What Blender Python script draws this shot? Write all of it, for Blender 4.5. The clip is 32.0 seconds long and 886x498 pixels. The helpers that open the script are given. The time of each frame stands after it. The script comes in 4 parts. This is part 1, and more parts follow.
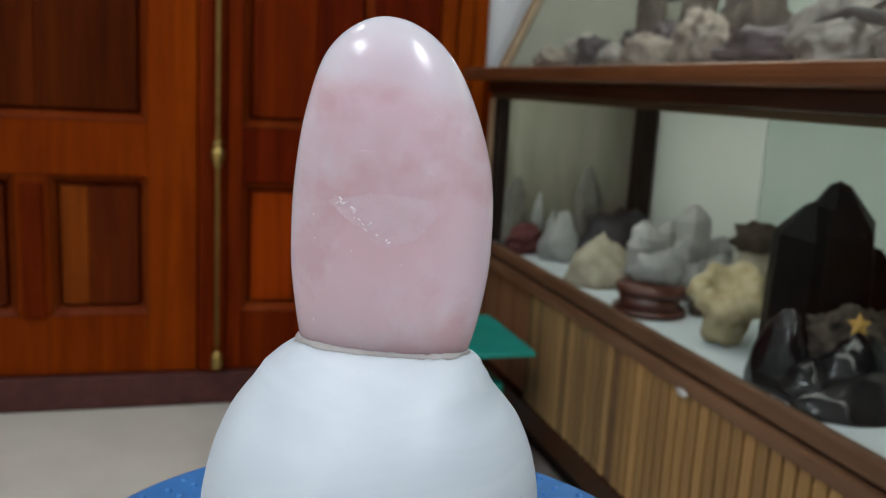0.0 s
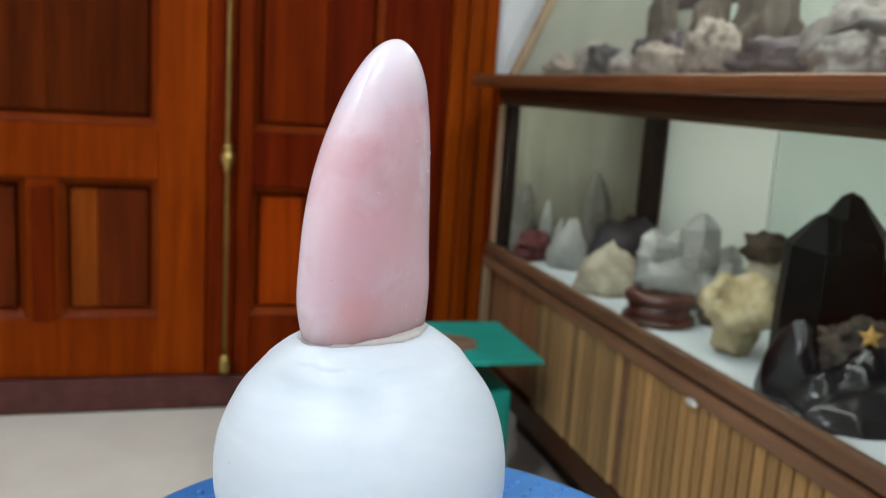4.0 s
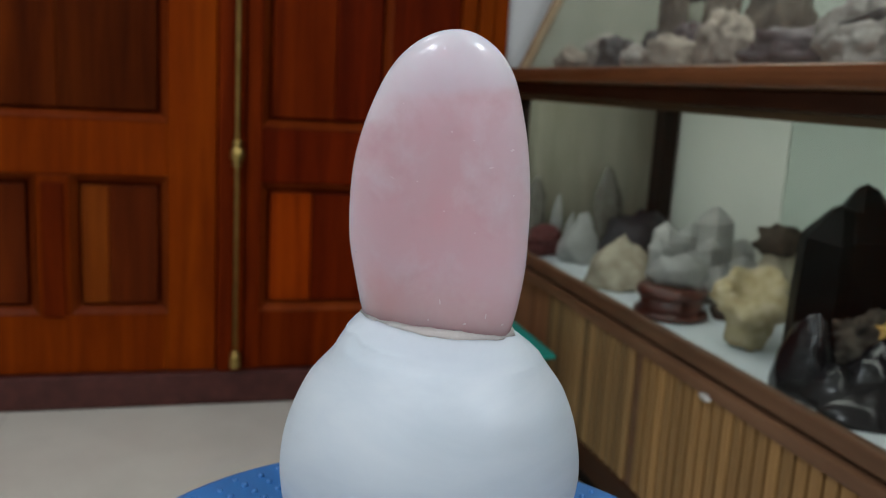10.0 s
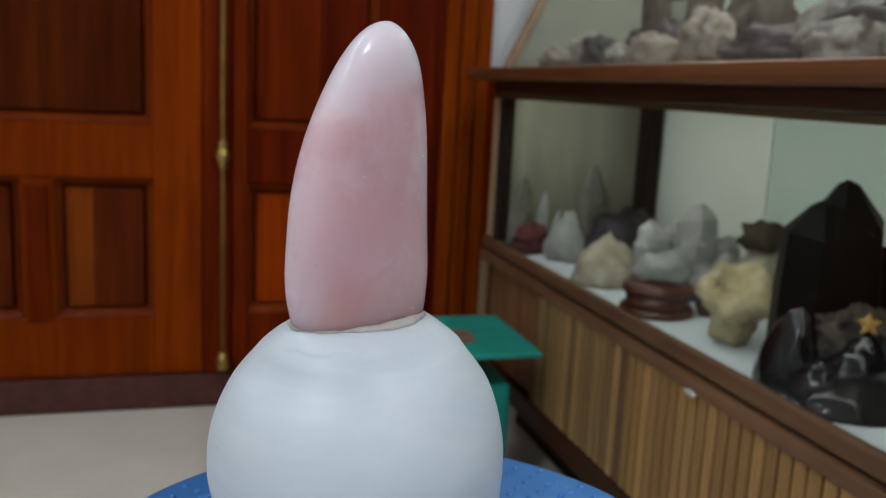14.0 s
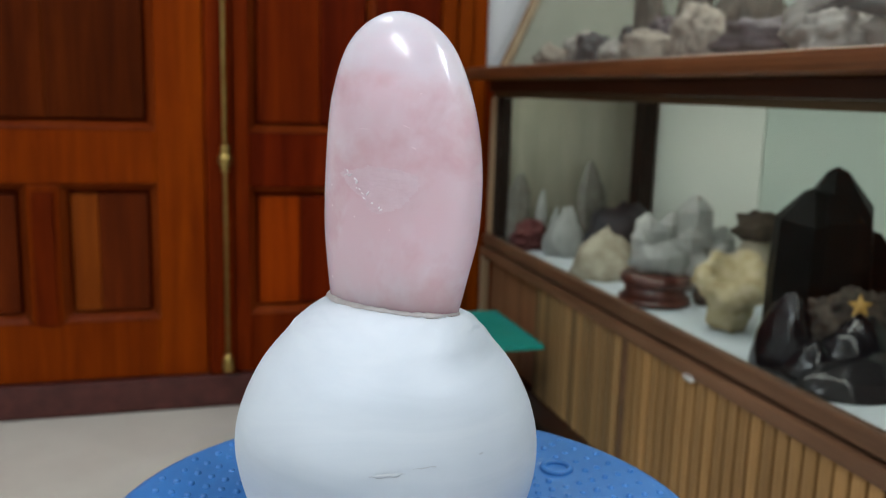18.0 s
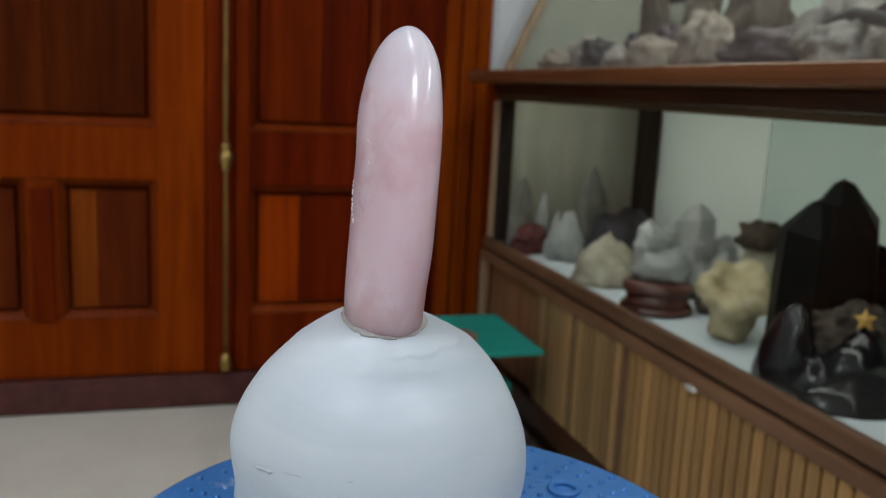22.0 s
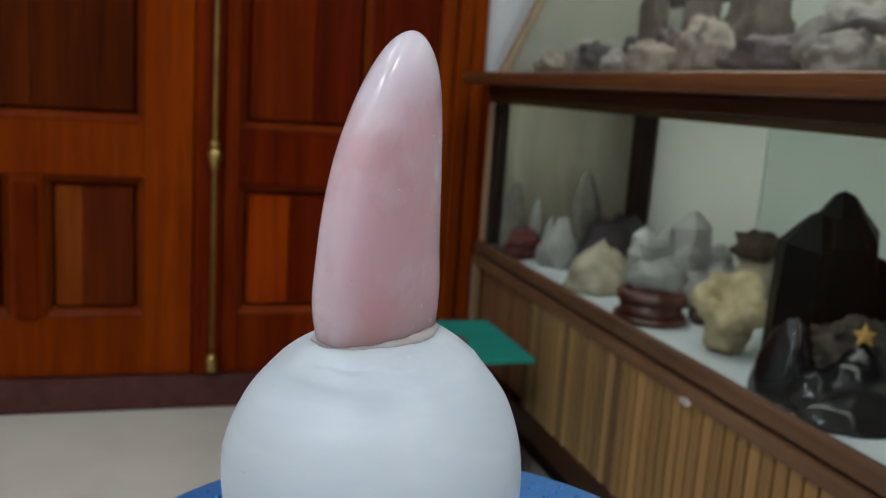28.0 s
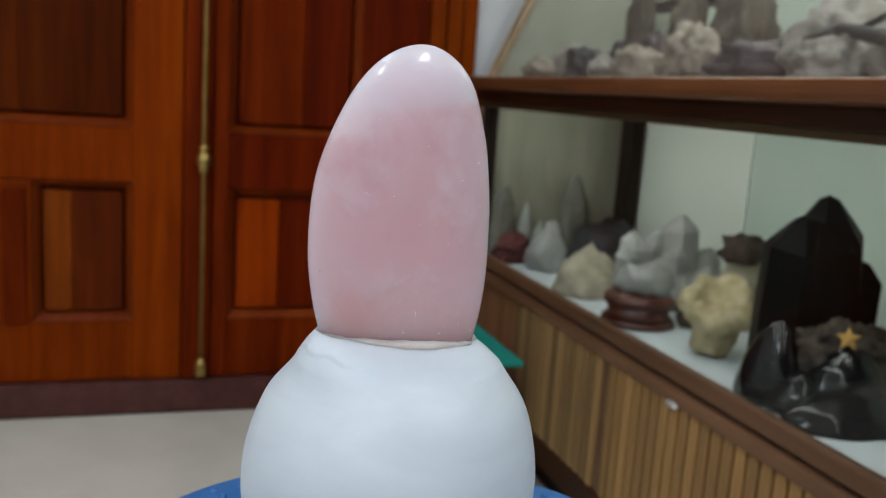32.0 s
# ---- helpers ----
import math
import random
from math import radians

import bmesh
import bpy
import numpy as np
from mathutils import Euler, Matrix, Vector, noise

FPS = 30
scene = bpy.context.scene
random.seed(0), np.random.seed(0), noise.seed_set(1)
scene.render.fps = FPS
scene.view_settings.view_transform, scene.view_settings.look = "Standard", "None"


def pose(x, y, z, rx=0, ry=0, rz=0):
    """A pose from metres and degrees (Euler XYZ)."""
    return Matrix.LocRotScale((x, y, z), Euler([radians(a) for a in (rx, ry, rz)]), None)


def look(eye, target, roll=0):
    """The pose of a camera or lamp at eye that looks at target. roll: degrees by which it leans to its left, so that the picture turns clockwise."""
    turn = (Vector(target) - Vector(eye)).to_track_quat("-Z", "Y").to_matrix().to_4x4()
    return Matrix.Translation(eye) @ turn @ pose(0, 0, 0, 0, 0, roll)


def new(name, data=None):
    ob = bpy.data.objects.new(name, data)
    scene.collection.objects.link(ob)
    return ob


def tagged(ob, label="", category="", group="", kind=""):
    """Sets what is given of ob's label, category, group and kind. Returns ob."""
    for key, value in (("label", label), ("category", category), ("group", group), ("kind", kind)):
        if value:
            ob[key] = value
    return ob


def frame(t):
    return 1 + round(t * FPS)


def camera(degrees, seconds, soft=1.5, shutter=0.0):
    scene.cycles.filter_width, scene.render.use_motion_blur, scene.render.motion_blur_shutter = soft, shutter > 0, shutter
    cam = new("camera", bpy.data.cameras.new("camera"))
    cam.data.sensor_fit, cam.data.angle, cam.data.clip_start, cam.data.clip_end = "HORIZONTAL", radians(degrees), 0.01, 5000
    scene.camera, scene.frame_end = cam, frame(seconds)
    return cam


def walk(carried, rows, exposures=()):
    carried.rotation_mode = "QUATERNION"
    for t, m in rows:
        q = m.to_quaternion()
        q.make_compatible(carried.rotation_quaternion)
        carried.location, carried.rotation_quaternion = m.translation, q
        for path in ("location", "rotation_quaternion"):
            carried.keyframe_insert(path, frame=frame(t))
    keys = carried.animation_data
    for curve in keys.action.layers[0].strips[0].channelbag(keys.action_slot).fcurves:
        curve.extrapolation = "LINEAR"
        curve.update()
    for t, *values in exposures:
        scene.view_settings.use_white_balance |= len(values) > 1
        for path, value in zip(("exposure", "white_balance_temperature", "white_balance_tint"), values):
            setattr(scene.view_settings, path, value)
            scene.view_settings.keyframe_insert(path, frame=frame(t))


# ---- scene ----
cam = camera(54.6, 32.0, 1.05)
PATH = [
    (0, (0.1521, 0.1420, 0.7427), (0.713, 2.025, 0.374), 3.2),
    (0.5, (0.1562, 0.1407, 0.7452), (0.714, 2.024, 0.375), 3.3),
    (1, (0.1520, 0.1414, 0.7457), (0.709, 2.025, 0.376), 3.3),
    (1.5, (0.1525, 0.1394, 0.7461), (0.709, 2.024, 0.375), 3.3),
    (2, (0.1486, 0.1384, 0.7474), (0.703, 2.024, 0.375), 3.2),
    (2.5, (0.1498, 0.1378, 0.7491), (0.704, 2.024, 0.382), 3.3),
    (3, (0.1500, 0.1392, 0.7505), (0.702, 2.025, 0.388), 3.5),
    (3.5, (0.1469, 0.1417, 0.7474), (0.699, 2.03, 0.387), 3.6),
    (5.5, (0.1412, 0.1453, 0.7474), (0.685, 2.033, 0.382), 3.7),
    (6, (0.1395, 0.1436, 0.7472), (0.683, 2.033, 0.379), 3.5),
    (6.5, (0.1406, 0.1455, 0.7444), (0.686, 2.034, 0.377), 3.4),
    (7, (0.1436, 0.1504, 0.7437), (0.687, 2.039, 0.373), 3.4),
    (7.5, (0.1452, 0.1546, 0.7421), (0.678, 2.046, 0.367), 3.3),
    (8, (0.1448, 0.1597, 0.7394), (0.669, 2.052, 0.365), 3.4),
    (8.5, (0.1443, 0.1599, 0.7371), (0.669, 2.053, 0.364), 3.4),
    (9, (0.1437, 0.1590, 0.7388), (0.669, 2.052, 0.366), 3.4),
    (9.5, (0.1445, 0.1556, 0.7401), (0.67, 2.047, 0.369), 3.4),
    (10, (0.1453, 0.1502, 0.7445), (0.673, 2.041, 0.373), 3.3),
    (10.5, (0.1434, 0.1454, 0.7449), (0.679, 2.035, 0.378), 3.1),
    (11, (0.1475, 0.1446, 0.7453), (0.688, 2.034, 0.377), 3),
    (11.5, (0.1464, 0.1468, 0.7438), (0.692, 2.035, 0.376), 2.9),
    (12, (0.1453, 0.1481, 0.7442), (0.692, 2.035, 0.377), 2.9),
    (12.5, (0.1472, 0.1509, 0.7414), (0.691, 2.039, 0.374), 2.9),
    (13, (0.1471, 0.1506, 0.7407), (0.695, 2.039, 0.374), 3),
    (13.5, (0.1478, 0.1508, 0.7405), (0.7, 2.037, 0.374), 3.1),
    (14, (0.1494, 0.1460, 0.7423), (0.702, 2.032, 0.374), 2.9),
    (14.5, (0.1495, 0.1469, 0.7427), (0.702, 2.032, 0.375), 2.9),
    (16.5, (0.1458, 0.1682, 0.7375), (0.694, 2.055, 0.373), 3.1),
    (17, (0.1375, 0.1506, 0.7458), (0.691, 2.035, 0.378), 3.1),
    (17.5, (0.1337, 0.1361, 0.7458), (0.688, 2.022, 0.38), 2.8),
    (18, (0.1370, 0.1179, 0.7355), (0.693, 2.005, 0.375), 1.7),
    (18.5, (0.1374, 0.1084, 0.7334), (0.697, 1.997, 0.374), 1),
    (19, (0.1391, 0.1100, 0.7346), (0.701, 1.998, 0.377), 1),
    (19.5, (0.1397, 0.1137, 0.7378), (0.705, 2.001, 0.381), 1.6),
    (20, (0.1342, 0.1165, 0.7426), (0.704, 2, 0.378), 1.9),
    (20.5, (0.1337, 0.1183, 0.7414), (0.698, 2.004, 0.38), 2.1),
    (21, (0.1328, 0.1223, 0.7421), (0.698, 2.007, 0.379), 2.3),
    (21.5, (0.1300, 0.1274, 0.7418), (0.695, 2.013, 0.381), 2.6),
    (22, (0.1298, 0.1287, 0.7420), (0.695, 2.013, 0.379), 2.8),
    (22.5, (0.1328, 0.1269, 0.7427), (0.698, 2.012, 0.381), 2.9),
    (23, (0.1293, 0.1326, 0.7432), (0.697, 2.017, 0.382), 2.8),
    (23.5, (0.1356, 0.1421, 0.7456), (0.704, 2.025, 0.382), 3.2),
    (24, (0.1369, 0.1465, 0.7450), (0.707, 2.029, 0.384), 3.5),
    (24.5, (0.1336, 0.1466, 0.7449), (0.706, 2.029, 0.385), 3.6),
    (25, (0.1342, 0.1457, 0.7458), (0.709, 2.027, 0.385), 3.6),
    (25.5, (0.1408, 0.1432, 0.7450), (0.717, 2.023, 0.385), 3.5),
    (27.5, (0.1391, 0.1463, 0.7430), (0.721, 2.026, 0.382), 3.5),
    (28, (0.1357, 0.1554, 0.7448), (0.722, 2.033, 0.383), 3.9),
    (28.5, (0.1318, 0.1566, 0.7457), (0.719, 2.034, 0.387), 4.3),
    (29, (0.1360, 0.1558, 0.7436), (0.725, 2.032, 0.384), 4.2),
    (29.5, (0.1390, 0.1528, 0.7465), (0.726, 2.03, 0.386), 4.1),
    (30, (0.1349, 0.1468, 0.7494), (0.726, 2.022, 0.389), 4.1),
    (30.5, (0.1322, 0.1468, 0.7506), (0.727, 2.022, 0.393), 4.1),
    (31, (0.1335, 0.1477, 0.7504), (0.735, 2.02, 0.397), 4),
    (31.5, (0.1377, 0.1470, 0.7475), (0.741, 2.021, 0.396), 3.8),
    (32, (0.1389, 0.1504, 0.7477), (0.744, 2.023, 0.394), 3.9),
]
EXPOSURE = [
    (0, 0.13), (0.5, 0.32), (1, 0.76), (1.5, 0.82), (2, 0.83), (2.5, 0.88), (3, 0.94), (3.5, 0.88), (5.5, 0.0), (6, 0.05), (7, 0.05),
    (8, 0.05), (9, -0.05), (10, -0.05), (11, 0.07), (12, -0.03), (13, -0.05), (14, 0.01), (14.5, 0.15), (16.5, 0.83), (17, 0.72), (17.5, 0.68),
    (18, 0.3), (18.5, 0.12), (19, 0.05), (20, 0.0), (23, 0.0), (25.5, 0.05), (28, -0.03), (29, 0.05), (30, -0.02), (30.5, 0.8), (31, 0.85),
    (31.5, 0.65), (32, 0.17),
]
walk(cam, [(t, look(eye, target, roll)) for t, eye, target, roll in PATH], EXPOSURE)
cam.data.dof.use_dof = True
cam.data.dof.focus_distance = 0.315
cam.data.dof.aperture_fstop = 14

# ---- turn of the stool and the carving on it: seconds, degrees clockwise from above, shift of the stool in x and y ----
TURN = [
    (0, 0.2, -0.0026, -0.0056), (0.5, 5.1, -0.0004, 0.0011), (1, 24.8, -0.0017, -0.0016), (1.5, 41.1, -0.0009, 0.0002), (2, 40.3, -0.0010, 0.0016),
    (2.5, 48.5, -0.0013, -0.0012), (3, 82.3, 0.0012, -0.0037), (3.5, 102.4, 0.0001, 0.0003), (4.5, 123.1, -0.0001, -0.0015), (5.5, 138.7, -0.0002, -0.0032),
    (6, 151.0, 0.0016, -0.0033), (6.5, 147.1, 0.0012, -0.0025), (7, 128.2, 0.0009, -0.0017), (7.5, 125.5, 0.0016, -0.0022), (8, 126.8, 0.0023, -0.0027),
    (8.5, 144.5, 0.0019, -0.0033), (9, 164.2, 0.0016, -0.0038), (9.5, 176.0, 0.0018, -0.0042), (10, 183.7, 0.0019, -0.0045), (10.5, 184.6, 0.0028, -0.0036),
    (11, 178.5, 0.0037, -0.0028), (11.5, 170.7, 0.0025, -0.0022), (12, 159.9, 0.0012, -0.0017), (12.5, 143.7, 0.0013, -0.0025), (13, 140.6, 0.0014, -0.0033),
    (13.5, 137.6, 0.0011, -0.0027), (14, 119.7, 0.0008, -0.0021), (14.5, 100.7, -0.0006, -0.0027), (15.5, 85.1, 0.0002, -0.0025), (16.5, 70.5, 0.0010, -0.0023),
    (17, 52.8, -0.0024, -0.0021), (17.5, 39.3, -0.0011, 0.0005), (18, 24.1, 0.0005, 0.0041), (18.5, 7.9, 0.0003, 0.0053), (19, 1.4, 0.0012, 0.0047),
    (19.5, 5.8, 0.0020, 0.0042), (20, 24.1, 0.0016, 0.0041), (20.5, 35.4, 0.0012, 0.0041), (21, 53.0, 0.0008, 0.0027), (21.5, 62.6, 0.0004, 0.0012),
    (22, 69.0, -0.0004, -0.0012), (22.5, 101.7, 0.0014, 0.0002), (23, 109.0, 0.0013, 0.0004), (23.5, 111.2, 0.0009, -0.0001), (24, 119.5, 0.0004, -0.0007),
    (24.5, 137.9, 0.0009, -0.0020), (25, 158.3, 0.0013, -0.0032), (25.5, 165.8, 0.0036, -0.0017), (26.5, 137.1, 0.0026, -0.0019), (27.5, 109.4, 0.0016, -0.0021),
    (28, 111.1, 0.0012, -0.0004), (28.5, 132.2, 0.0005, -0.0023), (29, 154.2, -0.0001, -0.0041), (29.5, 163.5, -0.0001, -0.0046), (30, 189.8, -0.0000, -0.0050),
    (30.5, 212.4, 0.0020, -0.0028), (31, 206.3, 0.0014, -0.0029), (31.5, 186.2, 0.0017, -0.0030), (32, 162.1, 0.0020, -0.0032),
]
AXIS = (0.2257, 0.4585)     # where the stool turns
STOOL_Z = 0.545             # top of its seat
FACING = -14.5

# ---- world and lamps ----
world = bpy.data.worlds.new("world")
scene.world = world
world.use_nodes = True
sky = world.node_tree.nodes.new("ShaderNodeTexSky")
sky.sky_type, sky.sun_disc, sky.sun_elevation, sky.sun_rotation = "NISHITA", False, radians(50), radians(200)
world.node_tree.links.new(sky.outputs[0], world.node_tree.nodes["Background"].inputs[0])
world.node_tree.nodes["Background"].inputs[1].default_value = 0.1


def area_lamp(name, m, sx, sy, watts, colour):
    d = bpy.data.lights.new(name, "AREA")
    d.shape, d.size, d.size_y, d.energy, d.color = "RECTANGLE", sx, sy, watts, colour
    ob = new(name, d)
    ob.matrix_world = m
    return ob


TUBE = (0.925, 0.965, 1.04)
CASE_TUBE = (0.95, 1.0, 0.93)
# the third tube is unseen, added to brighten the floor and the door
TUBES = ((-1.05, -0.45, 19), (1.02, -0.6, 19), (-0.55, 1.1, 7.5))
for x, y, w in TUBES:
    area_lamp("tube_lamp", look((x, y, 2.63), (x, y, 0)), 0.1, 0.6, w, TUBE)
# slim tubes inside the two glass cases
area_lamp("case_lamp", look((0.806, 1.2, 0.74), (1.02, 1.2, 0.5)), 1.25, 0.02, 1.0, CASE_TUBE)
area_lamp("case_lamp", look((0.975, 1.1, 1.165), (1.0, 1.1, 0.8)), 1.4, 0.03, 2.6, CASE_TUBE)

# ---- materials ----


class Mat:
    """Node material with a noise-varied base colour."""

    def __init__(self, name, rough=0.5, metal=0.0, **more):
        self.m = bpy.data.materials.new(name)
        self.m.use_nodes = True
        self.t = self.m.node_tree
        self.b = self.t.nodes["Principled BSDF"]
        self.b.inputs["Roughness"].default_value = rough
        self.b.inputs["Metallic"].default_value = metal
        for k, v in more.items():
            self.b.inputs[k.replace("_", " ")].default_value = v
        self.co = self.t.nodes.new("ShaderNodeTexCoord")

    def link(self, a, b):
        self.t.links.new(a, b)

    def noise(self, scale, stretch=(1, 1, 1), detail=4, rough=0.6, distortion=0.0):
        mp = self.t.nodes.new("ShaderNodeMapping")
        mp.inputs["Scale"].default_value = stretch
        self.link(self.co.outputs["Object"], mp.inputs["Vector"])
        n = self.t.nodes.new("ShaderNodeTexNoise")
        n.inputs["Scale"].default_value = scale
        n.inputs["Detail"].default_value = detail
        n.inputs["Roughness"].default_value = rough
        n.inputs["Distortion"].default_value = distortion
        self.link(mp.outputs[0], n.inputs["Vector"])
        return n.outputs["Fac"]

    def ramp(self, fac, stops):
        r = self.t.nodes.new("ShaderNodeValToRGB")
        e = r.color_ramp.elements
        while len(e) < len(stops):
            e.new(0.5)
        for el, (p, c) in zip(e, stops):
            el.position, el.color = p, (*c, 1)
        self.link(fac, r.inputs["Fac"])
        return r.outputs["Color"]

    def mix(self, fac, a, b, kind="MIX"):
        n = self.t.nodes.new("ShaderNodeMix")
        n.data_type, n.blend_type = "RGBA", kind
        for sock, v in ((n.inputs["Factor"], fac), (n.inputs["A"], a), (n.inputs["B"], b)):
            if isinstance(v, (int, float)):
                sock.default_value = v
            elif isinstance(v, tuple):
                sock.default_value = (*v, 1)
            else:
                self.link(v, sock)
        return n.outputs["Result"]

    def colour(self, sock):
        self.link(sock, self.b.inputs["Base Color"])
        return self

    def rough(self, fac, lo, hi):
        n = self.t.nodes.new("ShaderNodeMapRange")
        n.inputs["To Min"].default_value, n.inputs["To Max"].default_value = lo, hi
        self.link(fac, n.inputs["Value"])
        self.link(n.outputs[0], self.b.inputs["Roughness"])
        return self

    def bump(self, fac, strength, distance):
        n = self.t.nodes.new("ShaderNodeBump")
        n.inputs["Strength"].default_value, n.inputs["Distance"].default_value = strength, distance
        self.link(fac, n.inputs["Height"])
        self.link(n.outputs[0], self.b.inputs["Normal"])
        return self

    def per_object(self, sock, amount):
        """Each piece a little lighter or darker than the next."""
        o = self.t.nodes.new("ShaderNodeObjectInfo")
        h = self.t.nodes.new("ShaderNodeMapRange")
        h.inputs["To Min"].default_value, h.inputs["To Max"].default_value = 1 - amount, 1 + amount
        self.link(o.outputs["Random"], h.inputs["Value"])
        v = self.t.nodes.new("ShaderNodeHueSaturation")
        self.link(h.outputs[0], v.inputs["Value"])
        self.link(sock, v.inputs["Color"])
        return v.outputs[0]


def wood(name, dark, mid, light, rough=0.35, grain=(1, 1, 0.06), scale=28, vary=0.12, coat=0.3, spec=0.5):
    w = Mat(name, rough, 0, Coat_Weight=coat, Coat_Roughness=0.12)
    g = w.noise(scale, grain, 6, 0.65, 0.6)
    big = w.noise(3.5, (1, 1, 0.3), 3)
    c = w.ramp(g, [(0.28, dark), (0.5, mid), (0.72, light)])
    m = w.mix(1.0, c, w.ramp(big, [(0.3, (0.62, 0.58, 0.55)), (0.7, (1.0, 1.0, 1.0))]), "MULTIPLY")
    w.colour(w.per_object(m, vary))
    w.rough(g, rough - 0.08, rough + 0.12)
    w.b.inputs["Specular IOR Level"].default_value = spec
    w.bump(g, 0.12, 0.001)
    return w.m


DOOR = wood("varnished_red_hardwood", (0.15, 0.0185, 0.001), (0.232, 0.034, 0.0014), (0.32, 0.056, 0.0018), 0.42, coat=0.0, spec=0.03)
DOOR_TAN = wood("tan_brown_hardwood", (0.075, 0.0125, 0.003), (0.126, 0.0205, 0.004), (0.19, 0.033, 0.005), 0.42, coat=0.0, spec=0.03)
MOULD = wood("polished_moulding", (0.15, 0.02, 0.002), (0.21, 0.032, 0.003), (0.27, 0.05, 0.005), 0.3, coat=0.35, spec=0.4)
DOOR_DARK = wood("dark_red_hardwood", (0.072, 0.006, 0.001), (0.126, 0.0115, 0.0012), (0.19, 0.019, 0.0015), 0.42, coat=0.0, spec=0.03)
DOOR_MID = wood("mid_red_hardwood", (0.098, 0.0098, 0.001), (0.168, 0.019, 0.0012), (0.25, 0.032, 0.0015), 0.42, coat=0.0, spec=0.03)
DOOR_BROWN = wood("brown_hardwood", (0.05, 0.0085, 0.0016), (0.094, 0.0155, 0.002), (0.15, 0.026, 0.0025), 0.42, coat=0.0, spec=0.03)
DOOR_SAP = wood("orange_sapwood", (0.18, 0.027, 0.0015), (0.28, 0.047, 0.002), (0.38, 0.073, 0.003), 0.42, coat=0.0, spec=0.03)
DOOR_PALE = wood("pale_tan_sapwood", (0.16, 0.031, 0.004), (0.24, 0.05, 0.006), (0.32, 0.073, 0.008), 0.42, coat=0.0, spec=0.03)
DOOR_ORANGE = wood("red_orange_heartwood", (0.18, 0.02, 0.001), (0.27, 0.033, 0.0014), (0.36, 0.052, 0.002), 0.42, coat=0.0, spec=0.03)
RAIL = wood("brown_cabinet_wood", (0.11, 0.038, 0.013), (0.175, 0.063, 0.022), (0.25, 0.093, 0.033), 0.38, (1, 0.06, 1), 28, 0.12, 0.12, 0.3)
RAIL_LOW = wood("brown_rail_wood", (0.11, 0.052, 0.026), (0.17, 0.085, 0.043), (0.235, 0.122, 0.065), 0.42, (1, 0.06, 1), 28, 0.12, 0.06, 0.25)
# planks and far-door slats: browner woods, also darkened for that end's dimmer light
PLANK = wood("dimmed_brown_plank", (0.135, 0.06, 0.026), (0.215, 0.1, 0.044), (0.29, 0.145, 0.068), 0.5, (1, 1, 0.05), 40, 0.2, 0.05, 0.25)
SLAT_BROWN_DIM = wood("dimmed_olive_brown_slat_wood", (0.2, 0.115, 0.045), (0.33, 0.2, 0.08), (0.48, 0.31, 0.135), 0.5, (1, 1, 0.05), 40, 0.38, 0.05, 0.3)
SLAT = wood("honey_slat_wood", (0.31, 0.17, 0.06), (0.48, 0.275, 0.1), (0.61, 0.375, 0.15), 0.5, (1, 1, 0.05), 40, 0.27, 0.05, 0.3)
# backing coloured dark so the shade between the slats sits in the wood
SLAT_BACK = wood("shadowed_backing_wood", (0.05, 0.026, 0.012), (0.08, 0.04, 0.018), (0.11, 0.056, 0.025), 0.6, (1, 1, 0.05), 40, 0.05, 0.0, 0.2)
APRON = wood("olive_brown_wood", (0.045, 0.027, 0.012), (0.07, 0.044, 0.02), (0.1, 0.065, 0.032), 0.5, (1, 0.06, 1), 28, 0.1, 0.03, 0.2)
TAN = wood("pale_tan_wood", (0.3, 0.2, 0.11), (0.4, 0.28, 0.16), (0.48, 0.35, 0.21), 0.5, (1, 1, 0.05), 40, 0.1, 0.05)
DARKWOOD = wood("blackened_wood", (0.012, 0.009, 0.008), (0.022, 0.016, 0.013), (0.035, 0.025, 0.02), 0.5, coat=0.0, spec=0.08)
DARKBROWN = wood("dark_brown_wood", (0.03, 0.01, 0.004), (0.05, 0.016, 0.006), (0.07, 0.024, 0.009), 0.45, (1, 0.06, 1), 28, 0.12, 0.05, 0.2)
REDWOOD = wood("dark_red_stand_wood", (0.06, 0.014, 0.009), (0.1, 0.024, 0.014), (0.14, 0.04, 0.022), 0.35, (1, 0.2, 1))


def plain(name, c1, c2, rough, scale=8, bump=0.0, metal=0.0, **more):
    p = Mat(name, rough, metal, **more)
    p.b.inputs["Subsurface Radius"].default_value = (1.0, 0.95, 0.9)
    n = p.noise(scale, detail=6)
    p.colour(p.ramp(n, [(0.3, c1), (0.7, c2)]))
    p.rough(p.noise(scale * 3), max(0.02, rough - 0.08), min(1, rough + 0.1))
    if bump:
        p.bump(p.noise(scale * 12, detail=5), bump, 0.002)
    return p.m


WALL = plain("white_wall_paint", (0.74, 0.76, 0.75), (0.82, 0.83, 0.82), 0.8, 4, 0.08)
CEIL = plain("ceiling_paint", (0.78, 0.78, 0.77), (0.84, 0.84, 0.83), 0.9, 4, 0.05)
BOARD = plain("pale_green_board", (0.52, 0.61, 0.54), (0.58, 0.66, 0.59), 0.6, 5)
BOARD_WHITE = plain("white_back_board", (0.74, 0.77, 0.7), (0.8, 0.82, 0.75), 0.6, 5)
LINING = plain("grey_case_lining", (0.62, 0.68, 0.71), (0.72, 0.77, 0.79), 0.8, 14, 0.1)
# opaque tan-grey: reflections and haze of the upper end glass put into colour
UPPER_END = plain("reflection_tinted_end_glass", (0.29, 0.3, 0.25), (0.42, 0.43, 0.37), 0.15, 7, Coat_Weight=0.5)
# streaked pane: its reflections and the shaded wall behind are put into the colour
ep = Mat("streak_and_reflection_glass", 0.14, 0, Coat_Weight=0.5)
